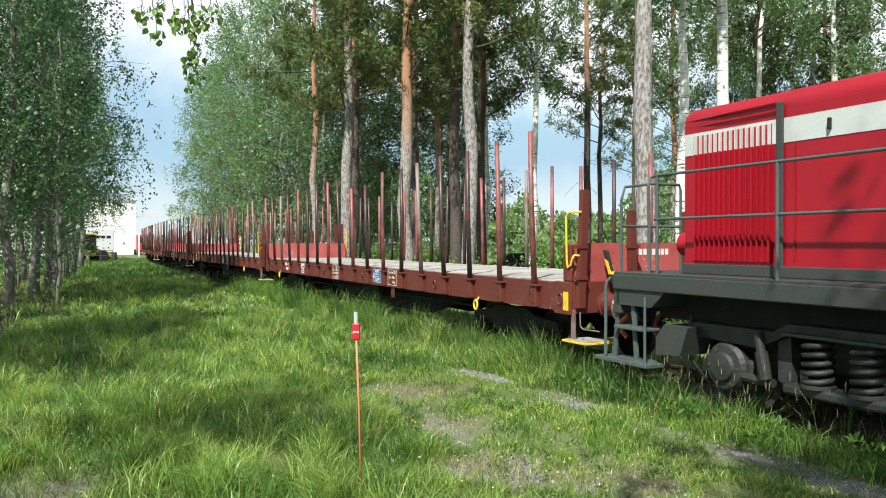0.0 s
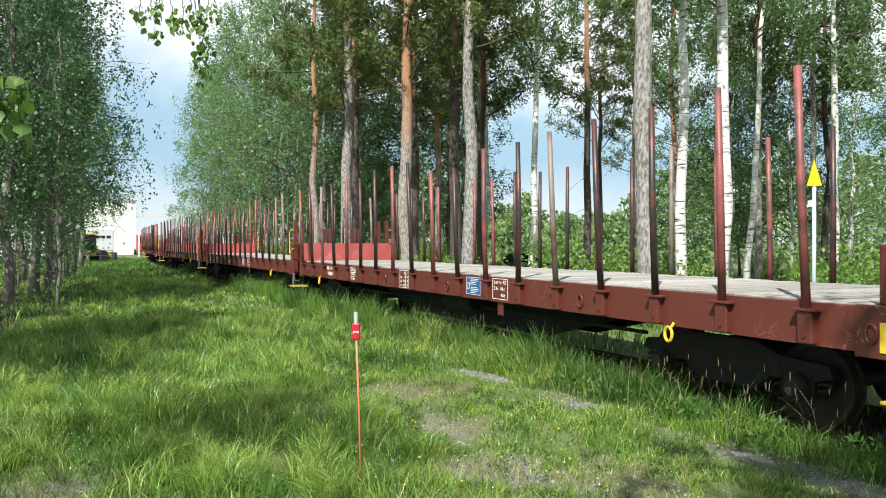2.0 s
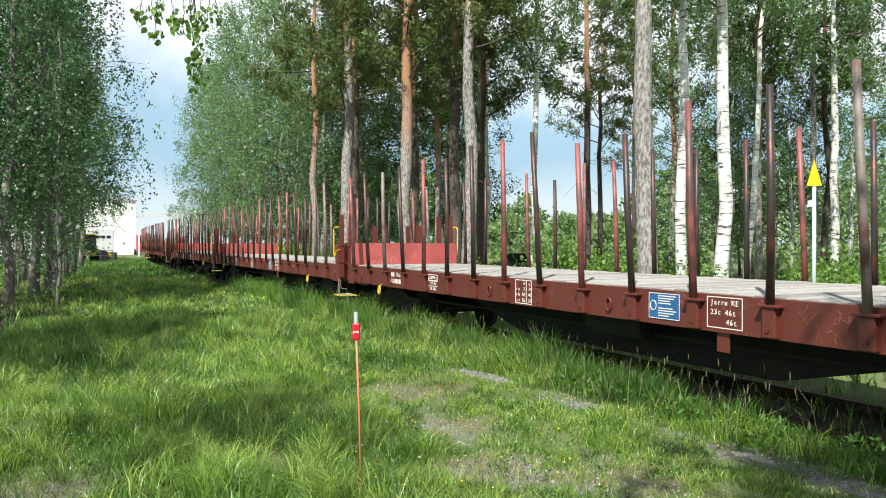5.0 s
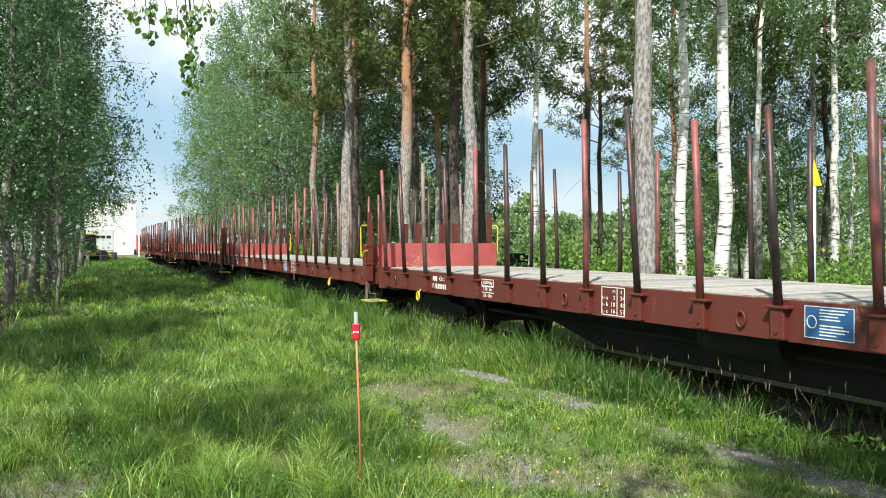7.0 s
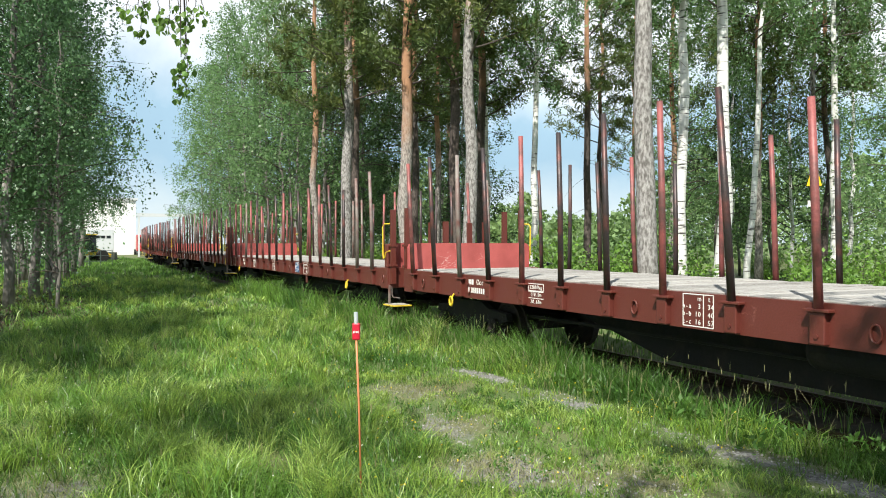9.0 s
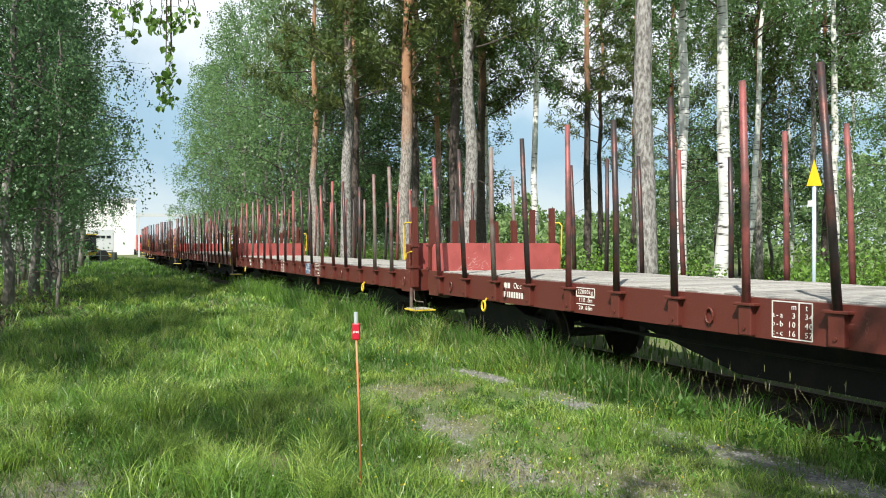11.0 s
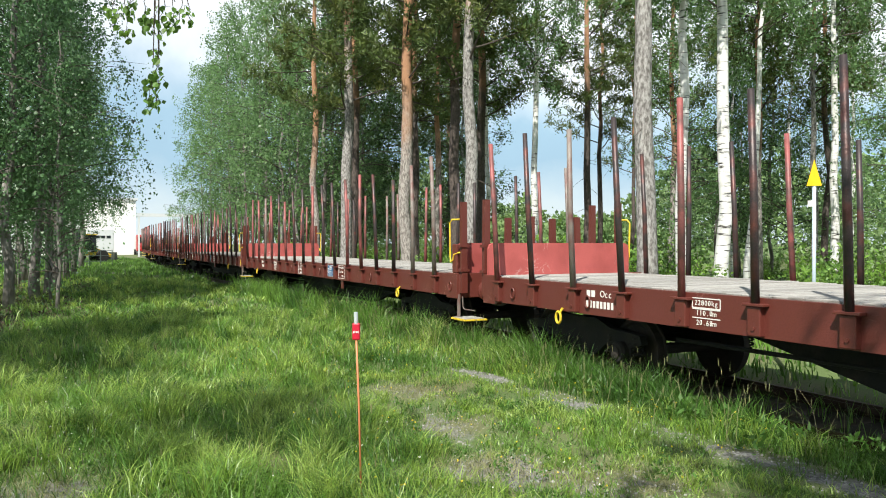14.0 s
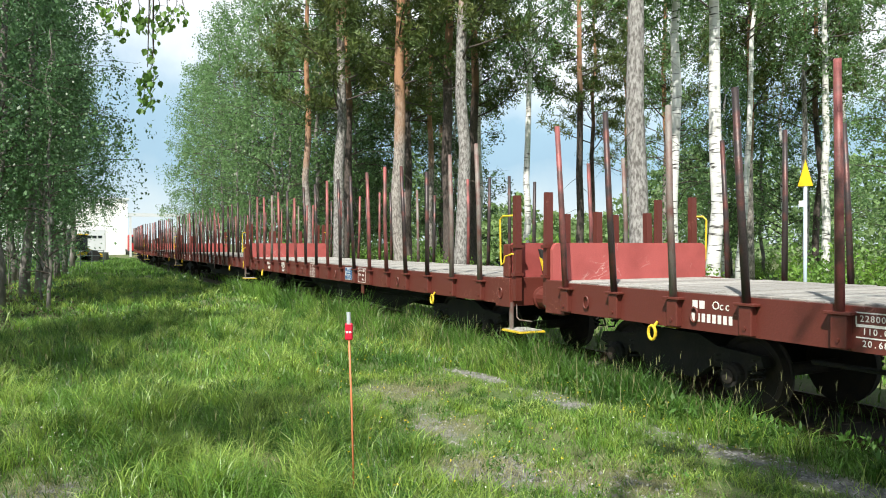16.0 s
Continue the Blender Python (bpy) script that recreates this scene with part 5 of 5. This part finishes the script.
def yard():
    """The white hall and the things in the yard beyond the birches."""
    h = thing("white_hall", pose(-7.8, 150.0, -0.1, 0, 0, 3), "white metal-clad industrial hall with roller doors", "industrial building")
    part("wall", boxed(-30, 19.0, 0, 24, 0, 10.0), "wall_white", h)
    part("roof", boxed(-30.3, 19.3, -0.3, 24.3, 10.0, 10.4), "wall_grey", h)
    for k in range(5):
        x = 13.0 - 6.5 * k
        d = part("roller_door", boxed(x - 2.2, x + 2.2, -0.10, -0.01, 0.0, 4.6, bevel=0.02), "wall_grey", h)
        for j in range(4):
            part("door_pane", boxed(x - 1.75 + j * 0.92, x - 1.05 + j * 0.92, -0.13, -0.101, 3.0, 3.5), "glass", d)
    for k in range(12):
        part("cladding_rib", boxed(-29 + 4 * k, -28.9 + 4 * k, -0.06, -0.001, 4.7, 10.0), "wall_grey", h)
    p = thing("gantry", pose(12.2, 128.0, -0.1, 0, 0, 0), "pale steel gantry over the line", "gantry")
    for x in (-2.3, 6.5):
        part("leg", boxed(x - 0.15, x + 0.15, -0.15, 0.15, 0, 6.3), "wall_grey", p)
    part("beam", boxed(-2.6, 6.8, -0.2, 0.2, 6.3, 6.8), "wall_grey", p)
    c = thing("container", pose(-0.3, 88.0, -0.1, 0, 0, -10), "dark green metal container in the yard", "container")
    part("body", boxed(-1.2, 1.2, 0, 5, 0.4, 3.6, bevel=0.05), "dark_metal", c)
    for k in range(8):
        part("rib", boxed(-1.1 + 0.3 * k, -1.0 + 0.3 * k, -0.05, -0.001, 0.5, 3.5), "dark_metal", c)
    for x in (-1.0, 1.0):
        part("skid", boxed(x - 0.1, x + 0.1, 0.1, 4.9, 0, 0.4), "under", c)
    l = thing("wheel_loader", pose(1.9, 93.0, -0.1, 0, 0, -70), "yellow wheel loader parked in the yard", "wheel loader")
    bm = prism(bmesh.new(), [(-2.2, 0.7), (-2.2, 1.7), (-1.9, 1.9), (-0.6, 1.9), (-0.6, 1.2), (1.0, 1.1), (1.0, 0.7)], "x", -0.9, 0.9)
    part("body", bm, "yellow", l)
    part("cab", boxed(-0.7, 0.7, -0.6, 0.7, 1.25, 3.0, bevel=0.06), "glass", l)
    part("cab_roof", boxed(-0.8, 0.8, -0.7, 0.8, 3.0, 3.12, bevel=0.03), "yellow", l)
    part("boom", prism(bmesh.new(), [(0.6, 1.3), (0.8, 1.6), (2.6, 0.8), (2.5, 0.55)], "x", -0.35, 0.35), "yellow", l)
    part("bucket", prism(bmesh.new(), [(2.4, 0.25), (2.5, 1.1), (2.7, 1.1), (2.75, 0.45), (3.4, 0.25)], "x", -1.3, 1.3), "dark_metal", l)
    for x in (-1.0, 1.0):
        for y in (-1.4, 1.2):
            part("wheel", lathe(bmesh.new(), [(0.3, -0.2), (0.62, -0.2), (0.68, -0.12), (0.68, 0.12), (0.62, 0.2), (0.3, 0.2)], pose(x, y, 0.68, 0, 90, 0), 20), "tyre", l)
    k = thing("lorry", pose(11.9, 143.0, -0.1, 0, 0, 0), "red lorry parked before the white hall", "lorry")
    part("cab", boxed(-1.2, 1.2, 0, 2.2, 0.8, 3.6, bevel=0.1), "car_red", k)
    part("windscreen", boxed(-1.05, 1.05, -0.02, -0.001, 2.2, 3.2), "glass", k)
    part("chassis", boxed(-1.1, 1.1, 0.2, 8, 0.6, 1.0), "under", k)
    part("cargo_box", boxed(-1.2, 1.2, 2.4, 8, 1.0, 3.4, bevel=0.03), "wall_grey", k)
    for x in (-1.0, 1.0):
        for y in (1.0, 6.5):
            part("wheel", lathe(bmesh.new(), [(0.25, -0.15), (0.5, -0.15), (0.52, 0), (0.5, 0.15), (0.25, 0.15)], pose(x, y, 0.5, 0, 90, 0), 18), "tyre", k)
    fence = thing("yard_fence", pose(0.2, 74.0, -0.1, 0, 0, 8), "grey steel yard fence with rails", "fence")
    for j in range(14):
        part("post", tubed([(-9 + j * 0.95, 0, 0), (-9 + j * 0.95, 0, 1.5)], 0.035, 6), "rail_tube", fence)
    for z in (0.5, 1.0, 1.45):
        part("rail", tubed([(-9, 0, z), (3.3, 0, z)], 0.025, 6), "rail_tube", fence)


yard()


def parked_car(x, y, turn):
    c = thing("car", pose(x, y, -0.1, 0, 0, turn), "dark car parked beyond the trees", "car")
    bm = prism(bmesh.new(), [(-2.1, 0.35), (-2.15, 0.75), (-1.2, 0.92), (1.6, 0.95), (2.1, 0.85), (2.15, 0.35)], "x", -0.85, 0.85)
    part("body", bm, "car_paint", c)
    bm = prism(bmesh.new(), [(-1.15, 0.93), (-0.5, 1.42), (0.9, 1.45), (1.55, 0.95)], "x", -0.72, 0.72)
    part("cabin", bm, "glass", c)
    part("roof", boxed(-0.7, 0.7, -0.48, 0.88, 1.43, 1.48, bevel=0.02), "car_paint", c)
    for a in (-0.8, 0.8):
        for b in (-1.35, 1.35):
            part("wheel", lathe(bmesh.new(), [(0.18, -0.1), (0.31, -0.1), (0.33, 0), (0.31, 0.1), (0.18, 0.1)], pose(a, b, 0.33, 0, 90, 0), 18), "tyre", c)


parked_car(25.5, 40.5, 60)


# ---- grass and weeds ----
def meadow():
    rng = np.random.default_rng(900)

    def field(n, x0, x1, y0, y1, hmin, hmax, wmin, wmax, lean, keep=1.0, tuft=None):
        x, y = rng.uniform(x0, x1, n), rng.uniform(y0, y1, n)
        if tuft:
            c = rng.integers(0, n // tuft, n)
            cx, cy = rng.uniform(x0, x1, n // tuft), rng.uniform(y0, y1, n // tuft)
            x, y = cx[c] + rng.normal(0, 0.07, n), cy[c] + rng.normal(0, 0.07, n)
        w = worn(x, y) + 0.18 * np.sin(x * 2.3 + 1.7 * np.sin(y * 1.1)) * np.sin(y * 1.9 + x * 0.7) + 0.14 * np.sin(x * 7.1 + 2.0 * np.sin(y * 4.3)) * np.sin(y * 6.3 + x * 2.0)
        w = w + 0.42 * np.exp(-((x + 2.2) / 2.0) ** 2) * np.clip((y - 12) / 5, 0, 1) * np.clip((75 - y) / 20, 0, 1)
        ok = rng.uniform(0, 1, n) > np.clip((w - 0.10) / 0.40, 0, 0.94)
        x, y = x[ok], y[ok]
        lush = 0.45 + 0.42 * np.clip(0.5 + 0.5 * np.sin(x * 1.3 + 2.0 * np.sin(y * 0.55)) * np.sin(y * 0.9 + 1.2 * np.sin(x * 0.8)), 0, 1)
        lush += 0.40 * np.clip(np.sin(x * 3.1 + 1.9 * np.sin(y * 1.3)) * np.sin(y * 2.7 + 1.4 * np.sin(x * 1.9)), 0, 1)
        lush *= 1 - 0.65 * np.clip(worn(x, y) * 1.6, 0, 1) * np.exp(-((x - 4.4) / 2.0) ** 4)
        lush *= 1 - 0.60 * np.exp(-((x - 4.6) / 1.5) ** 4) * np.clip((13 - y) / 3, 0, 1)
        edge = 1.0 + 0.55 * np.exp(-((x - 6.45) / 0.30) ** 2) * np.clip((y - 4.5) / 3, 0, 1)
        h = rng.uniform(hmin, hmax, len(x)) * lush * edge
        return blades(rng, np.stack([x, y, height(x, y) - 0.02], 1), h, rng.uniform(wmin, wmax, len(x)), np.full(len(x), lean))
    parts = [
        field(60000, -1.0, 6.6, 3.4, 10.5, 0.08, 0.26, 0.005, 0.010, 1.7),
        field(44000, -1.0, 6.6, 3.4, 11.0, 0.24, 0.54, 0.005, 0.010, 1.6, tuft=46),
        field(56000, -3.0, 6.6, 10.0, 20.0, 0.12, 0.36, 0.008, 0.017, 1.6),
        field(20000, -3.0, 6.6, 10.0, 22.0, 0.28, 0.60, 0.008, 0.018, 1.5, tuft=34),
        field(36000, -6.0, 6.9, 19.0, 45.0, 0.14, 0.36, 0.018, 0.035, 1.5),
        field(30000, -8.0, 9.0, 44.0, 110.0, 0.18, 0.48, 0.04, 0.08, 0.9),
        field(24000, 9.6, 24.0, 4.0, 50.0, 0.2, 0.55, 0.02, 0.04, 0.8),
        field(8000, -12.0, 6.4, -14.0, 3.4, 0.12, 0.4, 0.014, 0.028, 0.9),
        field(10000, -12.0, -1.0, 3.4, 22.0, 0.12, 0.4, 0.014, 0.028, 0.9),
        field(9000, 6.45, 7.15, 6.0, 16.0, 0.35, 0.70, 0.006, 0.012, 0.9),
        field(9000, 6.2, 7.15, 15.0, 34.0, 0.35, 0.80, 0.010, 0.02, 0.9),
        field(3000, 6.3, 7.1, 2.5, 7.0, 0.12, 0.32, 0.005, 0.010, 0.9),
        field(5000, 7.28, 8.75, 3.0, 30.0, 0.25, 0.60, 0.008, 0.016, 0.9),
        field(1500, 8.9, 9.8, 2.5, 26.0, 0.1, 0.3, 0.008, 0.014, 0.8),
    ]
    tagged(part_of("meadow_grass", strip_mesh("meadow_grass", parts), "grass"), "lush uneven green meadow grass", "grass", "", "stuff")
    parts = [
        field(26000, -1.0, 6.4, 3.4, 11.0, 0.30, 0.62, 0.006, 0.012, 1.35, tuft=64),
        field(14000, -1.5, 6.4, 10.0, 20.0, 0.30, 0.62, 0.009, 0.018, 1.3, tuft=44),
        field(10000, -6.0, 6.6, 19.0, 45.0, 0.30, 0.60, 0.018, 0.034, 1.2, tuft=26),
    ]
    tagged(part_of("grass_tufts", strip_mesh("grass_tufts", parts), "grass_light"), "taller yellow-green grass tufts toned as sunlit", "grass", "", "stuff")
    # flattened dry thatch on the bald patches
    n = 9000
    k = rng.integers(0, len(WORN), n)
    cx, cy, cr = (np.array(v)[k] for v in zip(*WORN))
    x, y = cx + rng.normal(0, 0.6, n) * cr, cy + rng.normal(0, 0.6, n) * cr
    th = blades(rng, np.stack([x, y, height(x, y) + rng.uniform(0, 0.02, n)], 1), rng.uniform(0.03, 0.14, n), rng.uniform(0.003, 0.006, n), np.full(n, 2.6))
    tagged(part_of("thatch", strip_mesh("thatch", [th]), "grass_dry"), "flattened straw-coloured dead grass", "grass", "", "stuff")
    # dry stalks with seed heads
    n = 440
    x = np.concatenate([rng.uniform(-1, 6.5, n // 2), rng.normal(6.2, 0.25, n // 2)])
    y = np.concatenate([rng.uniform(5.0, 16, n // 2), rng.uniform(4.5, 22, n // 2)])
    base = np.stack([x, y, height(x, y)], 1)
    st = blades(rng, base, rng.uniform(0.45, 0.85, n), np.full(n, 0.005), np.full(n, 0.7))
    tips = st[0].reshape(-1, 5, 3)[:, 4]
    heads = blades(rng, np.repeat(tips, 5, 0) - np.array([0, 0, 0.05]), rng.uniform(0.05, 0.12, n * 5), np.full(n * 5, 0.005), np.full(n * 5, 0.28))
    tagged(part_of("seed_stalks", strip_mesh("seed_stalks", [st, heads]), "grass_dry"), "pale dry grass stalks with seed heads", "grass", "", "stuff")
    # brown leaf litter under the birches
    n = 9000
    x, y = rng.normal(-1.9, 1.5, n), rng.uniform(13, 48, n)
    me = leaf_mesh("leaf_litter", rng, np.stack([x, y, height(x, y) + rng.uniform(0.01, 0.08, n)], 1), rng.uniform(0.05, 0.11, n), 0.0, 0.7)
    tagged(part_of("leaf_litter", me, "litter"), "brown leaf litter under the birches", "leaf litter", "", "stuff")
    # broad-leaved weeds beside the rail and in the foreground
    spots = [(rng.normal(6.55, 0.22), rng.uniform(3.9, 9), 0.30) for _ in range(90)] + [(rng.uniform(0, 5), rng.uniform(4.6, 9), 0.15) for _ in range(220)]
    at, size = [], []
    for px, py, s in spots:
        k = rng.integers(14, 24)
        z = rng.uniform(0.02, s * 0.75, k)
        at.append(np.stack([px + rng.normal(0, s * 0.22, k), py + rng.normal(0, s * 0.22, k), height(np.full(k, px), np.full(k, py)) + z], 1))
        size.append(rng.uniform(0.35, 0.8, k) * s * 0.52)
    me = leaf_mesh("weeds", rng, np.concatenate(at), np.concatenate(size), -0.8, 0.36)
    tagged(part_of("weeds", me, "weed"), "broad-leaved green weeds at the trackside", "weeds", "", "stuff")
    # clover and small flowers
    n = 260
    x, y = rng.uniform(2.0, 6.3, n), rng.uniform(4.6, 14, n)
    me = leaf_mesh("buttercups", rng, np.repeat(np.stack([x, y, height(x, y) + rng.uniform(0.12, 0.3, n)], 1), 4, 0), rng.uniform(0.010, 0.018, n * 4), -1.5, 0.8)
    tagged(part_of("buttercups", me, "flower"), "small yellow meadow flowers", "flowers", "", "stuff")
    n = 160
    x, y = rng.uniform(-0.5, 5.5, n), rng.uniform(4.6, 12, n)
    me = leaf_mesh("clover_heads", rng, np.repeat(np.stack([x, y, height(x, y) + rng.uniform(0.06, 0.2, n)], 1), 4, 0), rng.uniform(0.010, 0.016, n * 4), -1.0, 0.8)
    tagged(part_of("clover_heads", me, "petal_white"), "small pale clover heads", "flowers", "", "stuff")
    # loose stones where the turf is worn
    n = 46000
    x, y = rng.uniform(-1, 6.6, n), rng.uniform(3.5, 16, n)
    ok = worn(x, y) > rng.uniform(0.10, 0.45, n)
    x, y = x[ok], y[ok]
    c = np.stack([x, y, height(x, y)], 1)
    s = (0.006 + 0.016 * rng.uniform(0, 1, len(x)) ** 3)[:, None]
    corner = np.array([[1, 0, 0], [0, 1, 0], [-1, 0, 0], [0, -1, 0], [0, 0, 0.8]])
    v = (c[:, None] + corner[None] * s[:, None] * rng.uniform(0.6, 1.3, (len(x), 5, 1))).reshape(-1, 3)
    i = np.arange(len(x))[:, None] * 5
    loops = np.concatenate([i, i + 1, i + 4, i + 1, i + 2, i + 4, i + 2, i + 3, i + 4, i + 3, i, i + 4], 1).reshape(-1)
    me = array_mesh("loose_stones", v, loops, np.arange(len(x) * 4) * 3, np.full(len(x) * 4, 3))
    tagged(part_of("loose_stones", me, "stone"), "loose grey gravel stones on worn turf", "gravel", "", "stuff")


meadow()


# ---- hanging twigs near the eye ----
def leafy_twig(name, strands, leaf, label, seed):
    """Strands given as (side, start height, length); leaves hang on short stalks. Local x across the view, z up."""
    random.seed(seed)
    rng = np.random.default_rng(seed)
    t = thing(name, Matrix(), label, "birch twig")
    bm, at, size = bmesh.new(), [], []
    for x, z, ln in strands:
        p, pts = Vector((x, random.uniform(-0.05, 0.05), z)), []
        for k in range(7):
            pts.append(p.copy())
            p = p + Vector((random.gauss(0, 0.012), random.gauss(0, 0.012), -ln / 6))
        tube(bm, pts, [0.0028 * (1 - 0.1 * k) for k in range(7)], 5)
        for q in along(pts, max(6, int(ln * 72)), 0.05):
            o = Vector((random.gauss(0, 0.024), random.gauss(0, 0.024), random.gauss(-0.01, 0.012)))
            tube(bm, [q, q + o], 0.0010, 4)
            at.append(q + o)
            size.append(leaf * random.uniform(0.7, 1.25))
    x, z, ln = strands[len(strands) // 2]
    for sx, sz, sl in strands:
        tube(bm, [(sx, 0, sz), (sx * 0.6 + x * 0.4, -0.1, sz + 0.35), (x, -0.3, sz + 0.9 + 0.02 * len(strands))], [0.003, 0.004, 0.006], 5)
    tube(bm, [(x, -0.3, z + 0.9), (x - 0.3, -0.9, z + 1.9), (x - 0.9, -1.6, z + 2.6)], [0.006, 0.012, 0.022], 6)
    part("twig_stem", bm, "twig", t)
    # ovate leaves: six-cornered, folded at the midrib
    n = len(at)
    verts, faces = [], []
    for q, s in zip(at, size):
        d = Vector((random.gauss(0, 0.45), random.gauss(0, 0.45), -1)).normalized()
        sd = d.cross(Vector((random.gauss(0, 1), random.gauss(0, 1), random.gauss(0, 0.4)))).normalized()
        nn = d.cross(sd)
        b = len(verts)
        for a, w in ((0, 0), (0.22, 0.36), (0.5, 0.40), (1.0, 0.0), (0.5, -0.40), (0.22, -0.36)):
            verts.append(q + d * s * a + sd * s * w + nn * s * abs(w) * 0.25)
        faces += [(b, b + 1, b + 2, b + 3), (b, b + 3, b + 4, b + 5)]
    tagged(part_of("leafage", raw("leafage", verts, faces), "shrub_leaf", t), "", "", "", "stuff")
    return t


# heights above the eye and offsets across the view, about five metres off
TWIG = leafy_twig("hanging_twig", [(-0.27, 0.33, 0.16), (-0.20, 0.30, 0.22), (-0.17, 0.36, 0.12), (0.22, 0.33, 0.12), (-0.13, 0.34, 0.14), (-0.06, 0.36, 0.22), (0.02, 0.34, 0.26), (0.07, 0.30, 0.12), (0.13, 0.34, 0.20), (0.18, 0.34, 0.16)], 0.046, "birch twig with round green leaves hanging into view", 501)
STRAND = leafy_twig("hanging_twig", [(0.0, 0.20, 0.40), (0.015, 0.12, 0.34), (-0.015, 0.02, 0.26)], 0.046, "long birch strand with round green leaves hanging into view", 502)
SPRAY = leafy_twig("hanging_twig", [(-0.03, 0.12, 0.20), (0.02, 0.10, 0.24), (-0.08, 0.15, 0.26)], 0.070, "sunlit birch spray with large pale green leaves", 503)


# ---- movement ----
RUN = [(0.0, 8.90), (0.5, 7.56), (1.0, 6.26), (1.5, 5.08), (2.0, 4.06), (2.5, 3.10), (3.0, 2.15), (3.5, 1.28), (4.0, 0.52), (4.5, -0.20), (5.0, -0.84), (5.5, -1.45), (6.0, -2.03), (6.5, -2.58), (7.0, -3.08), (7.5, -3.52), (8.0, -3.91),
       (8.5, -4.27), (9.0, -4.61), (9.5, -4.94), (10.0, -5.26), (10.5, -5.57), (11.0, -5.88), (11.5, -6.20), (12.0, -6.55), (12.5, -6.92), (13.0, -7.30), (13.5, -7.71), (14.0, -8.14), (14.5, -8.60), (15.0, -9.10), (15.5, -9.66), (16.0, -10.28)]
ACROSS = Vector((math.cos(radians(TURN)), -math.sin(radians(TURN)), 0))
AHEAD = Vector((math.sin(radians(TURN)), math.cos(radians(TURN)), 0))


def on_line(y, half):
    """The pose of a vehicle whose middle is at y and whose bogies run half before and behind it."""
    a, b = Vector((line_x(y - half), y - half, 0)), Vector((line_x(y + half), y + half, 0))
    m = (a + b) / 2
    return Matrix.Translation(m) @ Matrix.Rotation(-math.atan2(b.x - a.x, b.y - a.y), 4, "Z")


def hung(off, deep, high, sway):
    p = Vector(EYE) + AHEAD * deep + ACROSS * off + Vector((0, 0, high))
    return Matrix.Translation(p) @ Matrix.Rotation(-radians(TURN), 4, "Z") @ Matrix.Rotation(radians(sway), 4, "Y")


def motions():
    walk(LOCO, [(t, on_line(s - 0.82 - 6.4, 3.31)) for t, s in RUN])
    for k, w in enumerate(WAGONS):
        walk(w, [(t, on_line(s + MID + 20.68 * k, 7.1)) for t, s in RUN])
    fine = []
    for (t0, s0), (t1, s1) in zip(RUN, RUN[1:]):
        fine += [(t0, s0), ((t0 + t1) / 2, (s0 + s1) / 2)]
    fine.append(RUN[-1])
    for ob, y, r in WHEELS:
        walk(ob, [(t, pose(0, y, r) @ Matrix.Rotation((s - RUN[0][1]) / r * -1, 4, "X")) for t, s in fine])
    k = 5.0 / 1350
    walk(TWIG, [(t, hung((x - 784) * k, 5.0, 1.25, a)) for t, x, a in ((0.0, 325, 0), (1.5, 335, -3), (2.0, 322, 0), (3.5, 330, -2), (5.0, 322, 1), (7.0, 312, 0), (9.0, 295, 3), (11.0, 280, 4), (12.5, 268, 5), (14.5, 270, 4), (16.0, 274, 4))])
    walk(STRAND, [(t, hung((x - 784) * k, 5.0, z, a)) for t, x, z, a in ((0.0, 342, 1.28, 0), (1.5, 366, 1.34, -6), (2.0, 358, 1.32, -4), (3.5, 360, 1.33, -5), (5.0, 348, 1.28, -2), (7.0, 338, 1.26, 0), (9.0, 325, 1.20, 3), (11.0, 298, 1.15, 5), (12.5, 277, 1.12, 6), (14.5, 275, 1.13, 6), (16.0, 280, 1.13, 6))])
    k = 3.0 / 1350
    walk(SPRAY, [(t, hung((x - 784) * k, 3.0, z, a)) for t, x, z, a in ((0.0, -90, 0.55, -10), (1.0, -60, 0.5, -5), (1.5, 12, 0.42, 4), (2.0, 14, 0.58, 2), (2.5, -5, 0.6, 0), (3.0, -60, 0.6, -6), (3.5, -70, 0.6, -6), (4.1, -12, 0.55, 0), (5.0, -80, 0.6, -8), (6.5, -90, 0.6, -8), (7.9, -14, 0.55, 0), (8.5, -10, 0.5, 2), (9.2, -80, 0.6, -8), (16.0, -100, 0.6, -8))])


motions()
